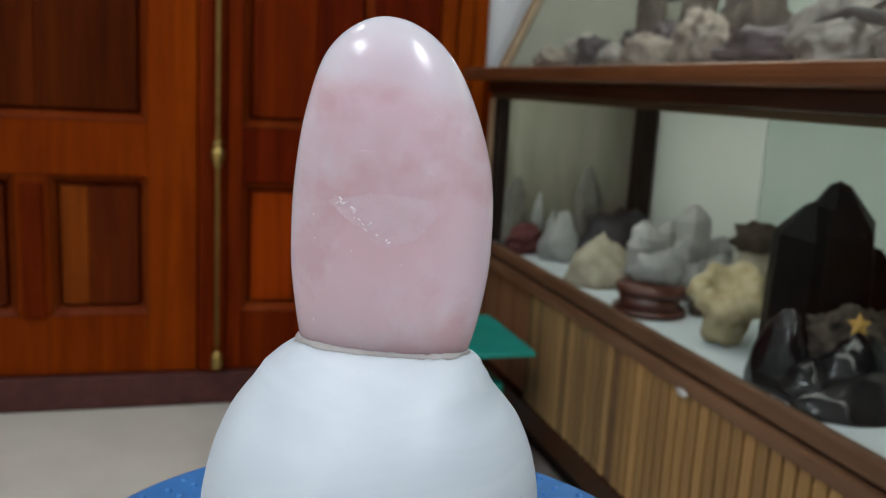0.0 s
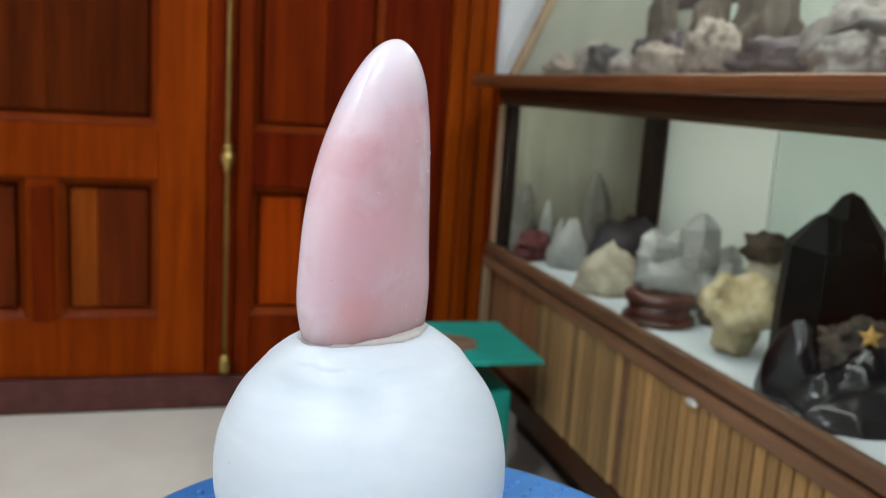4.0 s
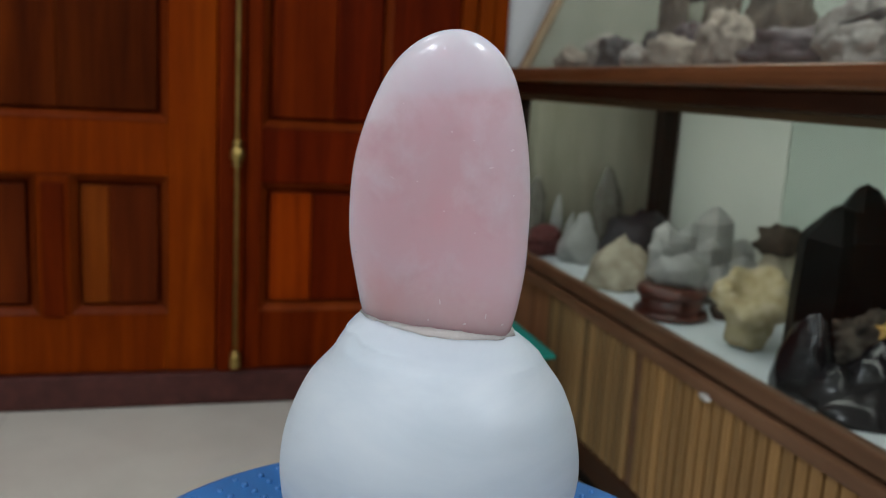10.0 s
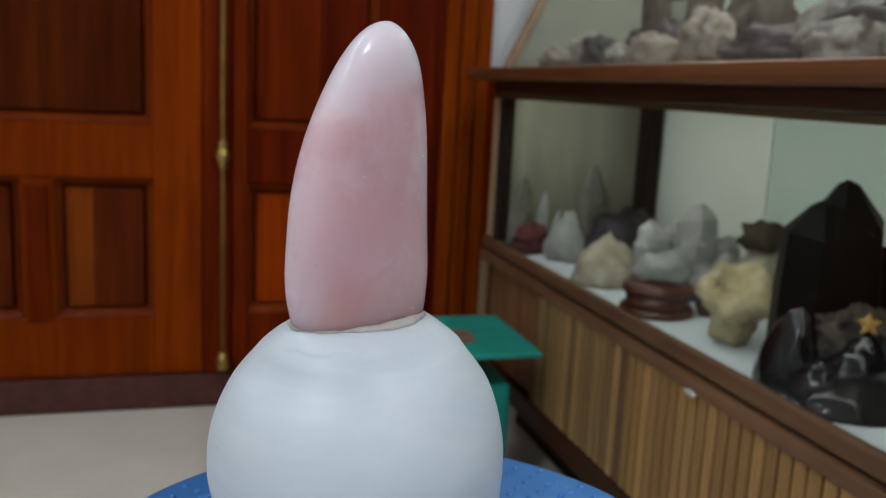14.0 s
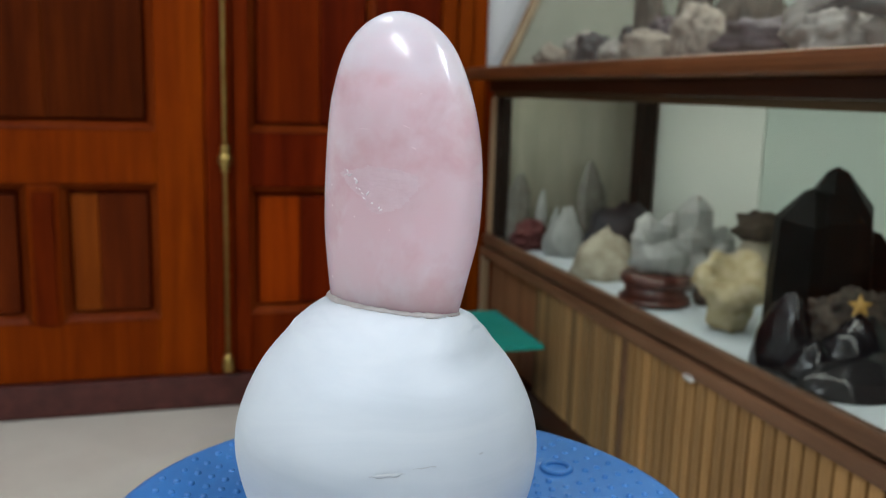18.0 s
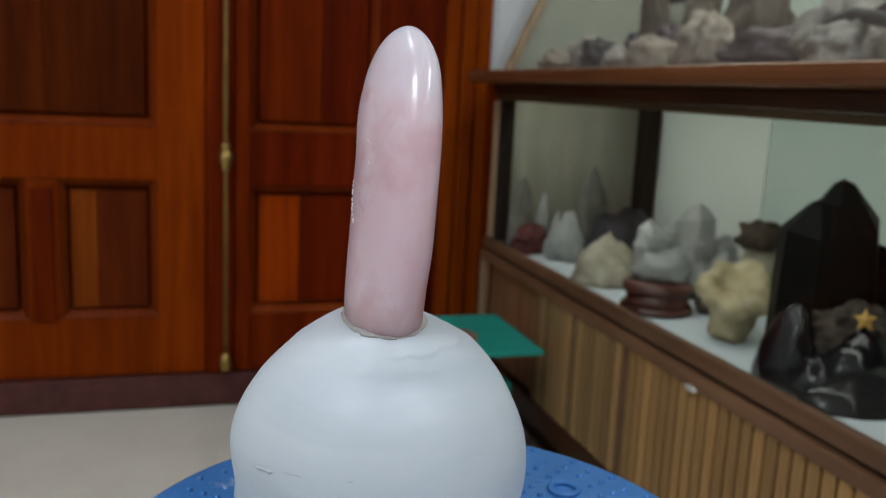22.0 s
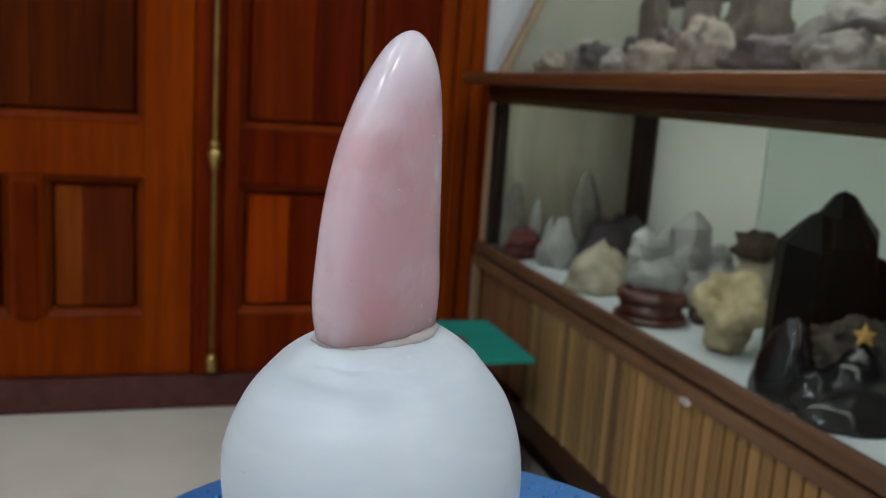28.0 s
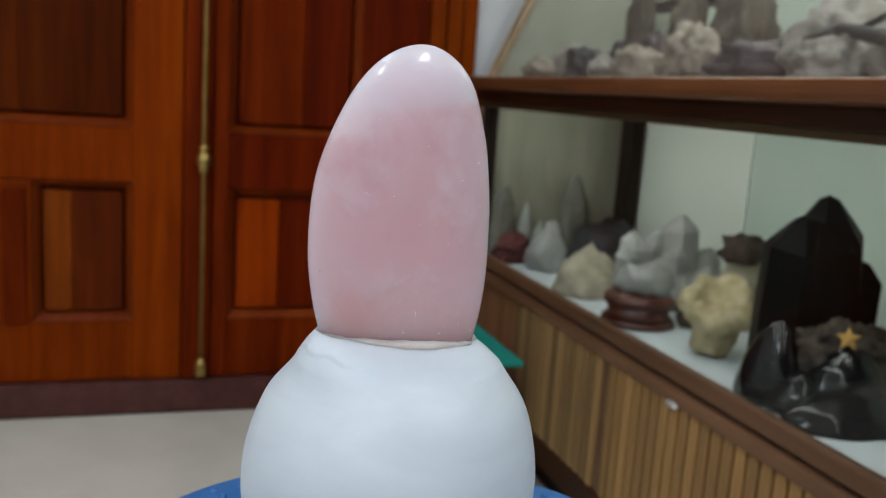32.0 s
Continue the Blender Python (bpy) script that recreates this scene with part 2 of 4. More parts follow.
streak = ep.noise(26, (1, 1, 0.12), 5, 0.65, 0.3)
ep.colour(ep.mix(ep.ramp(ep.noise(6), [(0.35, (0, 0, 0)), (0.7, (0.6, 0.6, 0.6))]), ep.ramp(streak, [(0.3, (0.23, 0.212, 0.155)), (0.55, (0.305, 0.28, 0.21)), (0.75, (0.385, 0.36, 0.29))]), (0.36, 0.34, 0.275)))
END_PANE = ep.m
TILE = plain("beige_floor_tile", (0.61, 0.585, 0.51), (0.685, 0.66, 0.575), 0.22, 6)
GROUT = plain("grey_grout", (0.46, 0.41, 0.35), (0.54, 0.48, 0.42), 0.9, 30)
STEP = plain("dark_red_brown_stone", (0.055, 0.016, 0.013), (0.1, 0.031, 0.026), 0.3, 30, Specular_IOR_Level=0.3)
BRASS = plain("aged_brass", (0.3, 0.2, 0.06), (0.5, 0.36, 0.12), 0.35, 25, 0.1, 1.0)
TEAL = plain("teal_paint", (0.0, 0.25, 0.2), (0.004, 0.33, 0.27), 0.45, 10, 0.05)
RUST = plain("rust_stain", (0.12, 0.055, 0.03), (0.22, 0.13, 0.08), 0.9, 60, 0.3)
METAL_LOCK = plain("nickel_lock", (0.62, 0.62, 0.6), (0.8, 0.8, 0.78), 0.35, 20, 0, 0.6)

b = Mat("blue_plastic", 0.36)
scuff = b.noise(38, (1, 1, 1), 8, 0.75, 0.4)
base = b.ramp(b.noise(9), [(0.3, (0.028, 0.15, 0.42)), (0.7, (0.048, 0.205, 0.52))])
b.colour(b.mix(b.ramp(scuff, [(0.61, (0, 0, 0)), (0.7, (0.75, 0.75, 0.75))]), base, (0.45, 0.55, 0.66)))
b.rough(b.noise(20), 0.28, 0.5)
b.bump(b.noise(60, detail=6), 0.1, 0.001)
BLUE = b.m

# rose quartz: milky pink with a whiter cap, a darker foot and a vein across the back
q = Mat("rose_quartz", 0.28, 0, Subsurface_Weight=1.0, Subsurface_Scale=0.062, IOR=1.5)
q.b.inputs["Subsurface Radius"].default_value = (1.0, 0.75, 0.75)
sep = q.t.nodes.new("ShaderNodeSeparateXYZ")
q.link(q.co.outputs["Object"], sep.inputs[0])
PX, PY, PZ = sep.outputs["X"], sep.outputs["Y"], sep.outputs["Z"]


def madd(a, k, c):
    """a * k + c, where c is a number or a socket."""
    n = q.t.nodes.new("ShaderNodeMath")
    n.operation = "MULTIPLY_ADD"
    q.link(a, n.inputs[0])
    n.inputs[1].default_value = k
    if isinstance(c, (int, float)):
        n.inputs[2].default_value = c
    else:
        q.link(c, n.inputs[2])
    return n.outputs[0]


def grey(v):
    return (v, v, v)


def both(a, b):
    return q.mix(1.0, a, b, "MULTIPLY")


# deeper middle, paler rim: light through the thin edges put into the colour
flatx = q.t.nodes.new("ShaderNodeVectorMath")
flatx.operation = "MULTIPLY"
flatx.inputs[1].default_value = (13, 0, 12)
q.link(q.co.outputs["Object"], flatx.inputs[0])
away = q.t.nodes.new("ShaderNodeVectorMath")
away.operation = "DISTANCE"
away.inputs[1].default_value = (0, 0, 0.58)
q.link(flatx.outputs[0], away.inputs[0])
rim_glow = madd(madd(q.noise(32, (1, 1, 0.8), 4, 0.55, 0.4), 0.95, away.outputs["Value"]), 0.5, 0.0)
c = q.ramp(rim_glow, [(0.22, (0.602, 0.388, 0.426)), (0.45, (0.608, 0.432, 0.478)), (0.65, (0.625, 0.475, 0.532)), (0.9, (0.645, 0.517, 0.585))])
# one side of the stone is milkier
side = q.ramp(madd(q.noise(20, detail=3), 0.25, madd(PY, 20, 0.375)), [(0.22, grey(0.42)), (0.62, grey(0))])
c = q.mix(side, c, (0.64, 0.535, 0.592))
c = q.mix(q.ramp(q.noise(38, (1, 1, 0.8), 5, 0.55, 0.15), [(0.46, grey(0)), (0.61, grey(0.6))]), c, (0.65, 0.562, 0.61))
c = q.mix(q.ramp(q.noise(34, (1, 1, 1), 4, 0.55, 0.2), [(0.48, grey(0)), (0.62, grey(0.7))]), c, (0.55, 0.35, 0.385))
# darker foot, paler beyond the vein and on the rim
foot = q.ramp(madd(q.noise(60, detail=4), 0.024, PZ), [(0.018, grey(1)), (0.032, grey(0.55)), (0.041, grey(0))])
vein = madd(PZ, 0.13, madd(q.noise(90, detail=3), 0.003, PX))
foot = both(foot, q.ramp(vein, [(0.0172, grey(0.72)), (0.0186, grey(1))]))
foot = both(foot, q.ramp(PX, [(0.0275, grey(1)), (0.0305, grey(0.1))]))
foot = both(foot, q.ramp(madd(PY, 20, 0.5), [(0.34, grey(0.25)), (0.6, grey(1))]))
c = q.mix(foot, c, (0.6, 0.34, 0.345))
# the cap's edge runs level all round
cap = madd(PX, 0.12, madd(q.noise(40, detail=3), 0.005, PZ))
c = q.mix(q.ramp(cap, [(0.0974, grey(0)), (0.0985, grey(0.6)), (0.118, grey(0.9))]), c, (0.605, 0.56, 0.625))
q.colour(c)
q.rough(q.noise(30, detail=1), 0.17, 0.27)
q.bump(q.noise(40, detail=1), 0.03, 0.001)
PINK = q.m

w = Mat("white_stone", 0.55, 0, Subsurface_Weight=0.8, Subsurface_Scale=0.007)
w.b.inputs["Subsurface Radius"].default_value = (1.0, 1.0, 1.0)
band = w.noise(22, (0.5, 0.5, 2.2), 5, 0.6, 0.8)
stain = w.noise(26, (0.6, 0.6, 1.6), 7, 0.7, 1.0)
c = w.ramp(band, [(0.25, (0.54, 0.607, 0.658)), (0.5, (0.59, 0.652, 0.7)), (0.75, (0.645, 0.7, 0.738))])
c = w.mix(w.ramp(stain, [(0.6, (0, 0, 0)), (0.76, (0.14, 0.14, 0.14))]), c, (0.45, 0.48, 0.5))
w.colour(c)
w.rough(w.noise(40, detail=5), 0.36, 0.53)
w.bump(w.noise(30, (1, 1, 1.6), 5), 0.035, 0.002)
WHITE = w.m
GLUE = plain("beige_glue", (0.6, 0.5, 0.45), (0.7, 0.62, 0.57), 0.35, 90, 0.2, Subsurface_Weight=0.9, Subsurface_Scale=0.012)
FRACTURE = plain("fractured_quartz", (0.595, 0.44, 0.485), (0.64, 0.51, 0.56), 0.22, 110, 0.12, Subsurface_Weight=1.0, Subsurface_Scale=0.065, IOR=1.5)
# near-white, for the glints painted on the broken patch
GLINT = plain("painted_glint", (0.78, 0.72, 0.75), (0.86, 0.82, 0.84), 0.1, 200)
SPECK = plain("dark_speck", (0.06, 0.04, 0.04), (0.1, 0.07, 0.07), 0.6, 200)
FLAW = plain("fracture_and_glint", (0.62, 0.48, 0.52), (0.72, 0.6, 0.63), 0.3, 260)
SMUDGE = plain("grey_crack", (0.46, 0.5, 0.53), (0.55, 0.59, 0.62), 0.6, 90)

# minerals
CLEAR = plain("cloudy_quartz", (0.4, 0.4, 0.38), (0.64, 0.64, 0.61), 0.3, 34, 0.04, Transmission_Weight=0.4, IOR=1.35)
# grey of the spires that stand in for reflections
GREYPOINT = plain("hazy_grey_reflection", (0.135, 0.125, 0.105), (0.22, 0.205, 0.175), 0.25, 20, 0.1, Subsurface_Weight=0.5, Subsurface_Scale=0.02)
SMOKY = plain("smoky_black_quartz", (0.0045, 0.005, 0.005), (0.008, 0.009, 0.0085), 0.36, 20, 0.04, Specular_IOR_Level=0.02)
OBSIDIAN = plain("glossy_black_rock", (0.005, 0.0045, 0.006), (0.012, 0.011, 0.013), 0.19, 14, 0.03, Specular_IOR_Level=0.4)
MATRIX = plain("grey_matrix_rock", (0.004, 0.0035, 0.003), (0.13, 0.105, 0.082), 0.6, 55, 1.0, Specular_IOR_Level=0.25)
CREAM = plain("cream_mineral", (0.4, 0.31, 0.15), (0.66, 0.57, 0.37), 0.85, 60, 0.8)
SAND = plain("pale_sand_rock", (0.3, 0.255, 0.18), (0.56, 0.5, 0.38), 0.8, 45, 0.8)
MAROON = plain("maroon_stone", (0.08, 0.015, 0.014), (0.14, 0.03, 0.026), 0.6, 30, 0.3)
SLATE = plain("blue_black_rock", (0.008, 0.0075, 0.011), (0.035, 0.031, 0.038), 0.5, 40, 0.5)
BROWNROCK = plain("brown_rock", (0.045, 0.033, 0.024), (0.15, 0.115, 0.085), 0.75, 40, 0.8)
DARKBARK = plain("dark_bark", (0.03, 0.022, 0.015), (0.11, 0.08, 0.055), 0.85, 60, 0.8)
PINKROCK = plain("dusty_pink_rock", (0.2, 0.155, 0.12), (0.46, 0.385, 0.32), 0.8, 45, 0.8)
LILAC = plain("pale_lilac_rock", (0.22, 0.195, 0.175), (0.5, 0.45, 0.41), 0.7, 50, 0.8)
PURPLE = plain("dark_amethyst", (0.022, 0.011, 0.018), (0.075, 0.04, 0.056), 0.45, 60, 0.5)
GOLD = plain("orange_star_paint", (0.44, 0.24, 0.05), (0.55, 0.32, 0.08), 0.5, 40, 0.1)
DRIFT = plain("black_branch", (0.012, 0.012, 0.014), (0.03, 0.03, 0.034), 0.5, 40, 0.4)

# thin clear sheets of the cases
def glass(name, gloss, rough, haze=0.0):
    g = bpy.data.materials.new(name)
    g.use_nodes = True
    nt = g.node_tree
    nt.nodes.remove(nt.nodes["Principled BSDF"])
    tr = nt.nodes.new("ShaderNodeBsdfTransparent")
    tr.inputs[0].default_value = (0.94, 0.96, 0.95, 1)
    gl = nt.nodes.new("ShaderNodeBsdfGlossy")
    gl.inputs["Roughness"].default_value = rough
    mx = nt.nodes.new("ShaderNodeMixShader")
    mx.inputs[0].default_value = gloss
    nt.links.new(tr.outputs[0], mx.inputs[1])
    nt.links.new(gl.outputs[0], mx.inputs[2])
    out = mx.outputs[0]
    # diffuse film that stands in for the pane's milky reflections
    if haze:
        df = nt.nodes.new("ShaderNodeBsdfDiffuse")
        df.inputs[0].default_value = (0.62, 0.58, 0.5, 1)
        film = nt.nodes.new("ShaderNodeMixShader")
        film.inputs[0].default_value = haze
        nt.links.new(out, film.inputs[1])
        nt.links.new(df.outputs[0], film.inputs[2])
        out = film.outputs[0]
    nt.links.new(out, nt.nodes["Material Output"].inputs[0])
    return g


GLASS = glass("case_glass", 0.018, 0.03)
# upper front: reflected haze mixed in as a diffuse colour
HAZY_GLASS = glass("hazy_case_glass", 0.05, 0.2, 0.055)

# ---- mesh helpers ----


def mesh_of(bm, name, smooth=False):
    me = bpy.data.meshes.new(name)
    bmesh.ops.recalc_face_normals(bm, faces=bm.faces)
    bm.to_mesh(me)
    bm.free()
    if smooth:
        for p in me.polygons:
            p.use_smooth = True
    return me


def part(name, bm, material, parent=None, label="", smooth=False, at=None):
    ob = new(name, mesh_of(bm, name, smooth))
    ob.data.materials.append(material)
    if at is not None:
        ob.matrix_world = at
    if parent is not None:
        ob.parent = parent
    if label:
        ob["label"] = label
    return ob


def box(x0, x1, y0, y1, z0, z1, bevel=0.0, bm=None):
    bm = bm or bmesh.new()
    m = Matrix.LocRotScale(((x0 + x1) / 2, (y0 + y1) / 2, (z0 + z1) / 2), None, (x1 - x0, y1 - y0, z1 - z0))
    r = bmesh.ops.create_cube(bm, size=1.0, matrix=m)
    if bevel:
        es = list({e for v in r["verts"] for e in v.link_edges})
        bmesh.ops.bevel(bm, geom=es, offset=bevel, segments=2, affect="EDGES", profile=0.5)
    return bm


def lathe(profile, n=32, bm=None, at=(0, 0, 0)):
    """A closed body of revolution from (radius, height) pairs."""
    bm = bm or bmesh.new()
    rings = []
    for r, z in profile:
        rings.append([bm.verts.new((at[0] + r * math.cos(2 * math.pi * i / n), at[1] + r * math.sin(2 * math.pi * i / n), at[2] + z)) for i in range(n)])
    for a, b in zip(rings, rings[1:]):
        for i in range(n):
            bm.faces.new((a[i], a[(i + 1) % n], b[(i + 1) % n], b[i]))
    bm.faces.new(rings[0][::-1])
    bm.faces.new(rings[-1])
    return bm


def spline(keys, x):
    """Smooth curve through (x, y) keys."""
    if x <= keys[0][0]:
        return keys[0][1]
    if x >= keys[-1][0]:
        return keys[-1][1]
    for i in range(len(keys) - 1):
        (x0, y0), (x1, y1) = keys[i], keys[i + 1]
        if x0 <= x <= x1:
            xa, ya = keys[max(0, i - 1)]
            xb, yb = keys[min(len(keys) - 1, i + 2)]
            h = x1 - x0
            m0 = (y1 - ya) / (x1 - xa) if x1 > xa else 0
            m1 = (yb - y0) / (xb - x0) if xb > x0 else 0
            s = (x - x0) / h
            return (2 * s**3 - 3 * s**2 + 1) * y0 + (s**3 - 2 * s**2 + s) * h * m0 + (-2 * s**3 + 3 * s**2) * y1 + (s**3 - s**2) * h * m1
    return keys[-1][1]


def empty(name, at=(0, 0, 0)):
    ob = new(name)
    ob.location = at
    return ob



# ---- structure ----
X0, X1, Y0, Y1, H = -1.6, 1.24, -2.3, 2.1, 2.7
floor = tagged(part("floor", box(X0 - 0.15, X1 + 0.15, Y0 - 0.15, Y1 + 0.3, -0.1, -0.003), GROUT), "beige glazed floor tiles with thin grout lines", "floor", kind="structure")
tagged(part("ceiling", box(X0 - 0.15, X1 + 0.15, Y0 - 0.15, Y1 + 0.3, H, H + 0.1), CEIL), "plain white ceiling", "ceiling", kind="structure")
tagged(part("wall_east", box(X1, X1 + 0.15, Y0, Y1 + 0.3, 0, H), WALL), "white painted wall behind the display cabinet", "wall", kind="structure")
tagged(part("wall_west", box(X0 - 0.15, X0, Y0, Y1 + 0.3, 0, H), WALL), "plain white painted wall", "wall", kind="structure")
tagged(part("wall_south", box(X0, X1, Y0 - 0.15, Y0, 0, H), WALL), "plain white painted wall", "wall", kind="structure")
bm = box(0.812, X1, Y1, Y1 + 0.15, 0, H)
box(X0, -0.62, Y1, Y1 + 0.15, 0, H, bm=bm)
box(-0.62, 0.812, Y1, Y1 + 0.15, 2.2, H, bm=bm)
tagged(part("wall_north", bm, WALL), "white painted wall around the wooden double door", "wall", kind="structure")
tagged(part("threshold", box(-0.7, 0.86, 2.08, 2.24, 0, 0.075, 0.004), STEP), "dark brown stone threshold under the door", "threshold", kind="structure")

# housings for all three, the added one by the door included
for x, y, w in TUBES:
    f = tagged(empty("tube_light", (x, y, 2.7)), "unseen white ceiling tube light in a slim housing", "ceiling light", "ceiling tube lights")
    part("housing", box(-0.06, 0.06, -0.33, 0.33, -0.05, 0, 0.004), CEIL, f)

# ---- double door ----
door = tagged(empty("door_1", (0, 2.1, 0.075)), "closed reddish varnished hardwood double door with recessed panels", "door", kind="structure")


def door_part(name, x0, x1, z0, z1, y0, y1, mat, parent=None, bevel=0.003, label=""):
    return part(name, box(x0, x1, y0 - 2.1, y1 - 2.1, z0 - 0.075, z1 - 0.075, bevel), mat, parent or door, label)


TOP = 2.12
door_part("backing", -0.55, 0.70, 0.0755, TOP, 2.1425, 2.15, DOOR_DARK, bevel=0)
door_part("stile", 0.06, 0.163, 0.0755, TOP, 2.1, 2.14, DOOR)
door_part("astragal", 0.165, 0.222, 0.0755, TOP, 2.085, 2.14, DOOR_MID, bevel=0.006)
door_part("stile", 0.224, 0.260, 0.0755, TOP, 2.1, 2.14, DOOR_MID)
door_part("stile", 0.545, 0.70, 0.0755, TOP, 2.1, 2.14, DOOR_DARK)
door_part("stile", -0.55, -0.405, 0.0755, TOP, 2.1, 2.14, DOOR)
door_part("lock_rail", -0.405, 0.06, 0.516, 0.636, 2.1, 2.14, DOOR, bevel=0.005)
door_part("lock_rail", 0.26, 0.545, 0.508, 0.634, 2.1, 2.14, DOOR_DARK, bevel=0.005)
door_part("bottom_rail", -0.405, 0.06, 0.0755, 0.212, 2.1, 2.14, DOOR, bevel=0.005)
door_part("bottom_rail", 0.26, 0.545, 0.0755, 0.214, 2.1, 2.14, DOOR_MID, bevel=0.005)
door_part("top_rail", -0.405, 0.06, 1.98, TOP, 2.1, 2.14, DOOR)
door_part("top_rail", 0.26, 0.545, 1.98, TOP, 2.1, 2.14, DOOR)
door_part("muntin", -0.207, -0.139, 0.2125, 0.5155, 2.1, 2.14, DOOR, bevel=0.004)
door_part("muntin_bead", -0.196, -0.15, 0.206, 0.5, 2.0935, 2.0995, DOOR_MID, bevel=0.003)


def panel(x0, x1, z0, z1, split, m1, m2):
    """A recessed panel of two boards inside a sloping moulding."""
    bm = bmesh.new()
    d, y0, y1 = 0.016, -0.002, 0.022
    out = [(x0, z0), (x1, z0), (x1, z1), (x0, z1)]
    inn = [(x0 + d, z0 + d), (x1 - d, z0 + d), (x1 - d, z1 - d), (x0 + d, z1 - d)]
    for i in range(4):
        k = (i + 1) % 4
        v = [bm.verts.new((p[0], y, p[1] - 0.075)) for p, y in ((out[i], y0), (out[k], y0), (inn[k], y1), (inn[i], y1), (inn[i], y1 + 0.012), (inn[k], y1 + 0.012), (out[k], y1 + 0.012), (out[i], y1 + 0.012))]
        for f in ((0, 1, 2, 3), (3, 2, 5, 4), (4, 5, 6, 7), (7, 6, 1, 0)):
            bm.faces.new([v[q] for q in f])
    p = part("panel", bm, MOULD, door)
    g = d + 0.005
    lo, hi = z0 + g - 0.075, z1 - g - 0.075
    if split > x0:
        part("board", box(x0 + g, split, 0.012, 0.034, lo, hi, 0.003), m1, p, "lighter orange board of the panel")
    part("board", box(max(split, x0 + g) + 0.0006, x1 - g, 0.012, 0.034, lo, hi, 0.003), m2, p)
    return p


panel(-0.405, -0.207, 0.212, 0.516, -0.33, DOOR_PALE, DOOR_TAN)
panel(-0.139, 0.06, 0.212, 0.516, -0.063, DOOR_PALE, DOOR_TAN)
panel(0.26, 0.545, 0.214, 0.508, 0.375, DOOR_ORANGE, DOOR_DARK)
panel(-0.405, 0.06, 0.636, 1.98, -0.16, DOOR_BROWN, DOOR_BROWN)
panel(0.26, 0.545, 0.634, 1.98, 0.42, DOOR_MID, DOOR_DARK)
for x0, x1, d in ((0.702, 0.737, 0.0), (0.739, 0.772, 0.012), (0.774, 0.812, 0.0)):
    door_part("jamb", x0, x1, 0.0755, 2.2, 2.085 - d, 2.15, DOOR_SAP, bevel=0.005)
door_part("jamb", 0.813, 0.852, 0.0755, 0.78, 2.079, 2.0985, DOOR_MID, bevel=0.002)
door_part("jamb", -0.62, -0.552, 0.0755, 2.2, 2.085, 2.15, DOOR)
door_part("head", -0.552, 0.702, 2.121, 2.2, 2.085, 2.15, DOOR)
bolt = part("bolt", lathe([(0.0052, 0.05), (0.0052, 1.95)], 16), BRASS, door, "tall brass surface bolt", True)
bolt.matrix_basis = pose(0.2055, -0.038, 0)
for z, prof in ((0.5, [(0.006, -0.028), (0.011, -0.026), (0.008, -0.018), (0.0145, -0.01), (0.016, 0.0), (0.0145, 0.01), (0.008, 0.017), (0.012, 0.022), (0.01, 0.03), (0.006, 0.032)]),
                (0.035, [(0.012, -0.018), (0.013, -0.012), (0.012, 0.0), (0.014, 0.004), (0.011, 0.012), (0.0065, 0.024)]),
                (1.4, [(0.006, -0.02), (0.013, -0.01), (0.013, 0.01), (0.006, 0.02)])):
    k = part("bolt_knob", lathe(prof, 20, at=(0, 0, z)), BRASS, bolt, "", True)
for z in (0.035, 0.5, 1.0, 1.4):
    part("bolt_bracket", box(-0.011, 0.011, 0.004, 0.024, z - 0.012, z + 0.012, 0.002), BRASS, bolt)

# ---- display cabinet ----
cabinet = tagged(empty("display_cabinet", (0.757, 1.9, 0)), "long brown wooden display cabinet with slatted doors and glass cases", "cabinet")


def cab(name, x0, x1, y0, y1, z0, z1, mat, bevel=0.002, label="", parent=None):
    return part(name, box(x0 - 0.757, x1 - 0.757, y0 - 1.9, y1 - 1.9, z0, z1, bevel), mat, parent or cabinet, label)


YN = -0.6     # near end of the cabinet
cab("body", 0.795, 1.2, YN, 1.89, 0.1, 0.4, DARKWOOD)
# black block that holds the shadow gap under the cabinet in its colour
cab("plinth", 0.85, 1.2, YN, 1.88, 0.0, 0.099, DARKWOOD)
cab("lower_rail", 0.752, 0.773, YN, 1.915, 0.378, 0.399, RAIL_LOW, 0.003)
cab("upper_rail", 0.757, 0.773, YN, 1.915, 0.4035, 0.428, RAIL_LOW, 0.004)
cab("rail_groove", 0.766, 0.773, YN, 1.914, 0.3992, 0.4033, DARKWOOD, 0)
cab("bottom_rail", 0.757, 0.794, YN, 1.9, 0.12, 0.165, DARKBROWN)
cab("case_floor", 0.7735, 1.2, YN, 1.9, 0.4002, 0.408, LINING)
cab("shelf", 0.70, 1.2, YN, 1.915, 0.7625, 0.787, RAIL, 0.009)
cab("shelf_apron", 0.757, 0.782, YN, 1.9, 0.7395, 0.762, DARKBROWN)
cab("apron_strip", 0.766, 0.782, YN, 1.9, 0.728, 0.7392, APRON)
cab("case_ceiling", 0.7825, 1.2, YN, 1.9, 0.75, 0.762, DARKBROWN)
cab("case_back", 1.121, 1.135, YN, 1.9, 0.4085, 0.7495, BOARD)
cab("back_board", 1.117, 1.1205, 1.44, 1.84, 0.4085, 0.735, BOARD_WHITE, label="loose white board against the case back")
cab("corner_post", 0.765, 0.783, 1.882, 1.914, 0.4285, 0.7275, TAN, 0.003)
cab("corner_post", 0.768, 0.79, 1.846, 1.8815, 0.4285, 0.7275, DARKWOOD, 0.002)
cab("corner_post", 1.078, 1.111, 1.8, 1.845, 0.4085, 0.7495, DARKWOOD, 0.003)
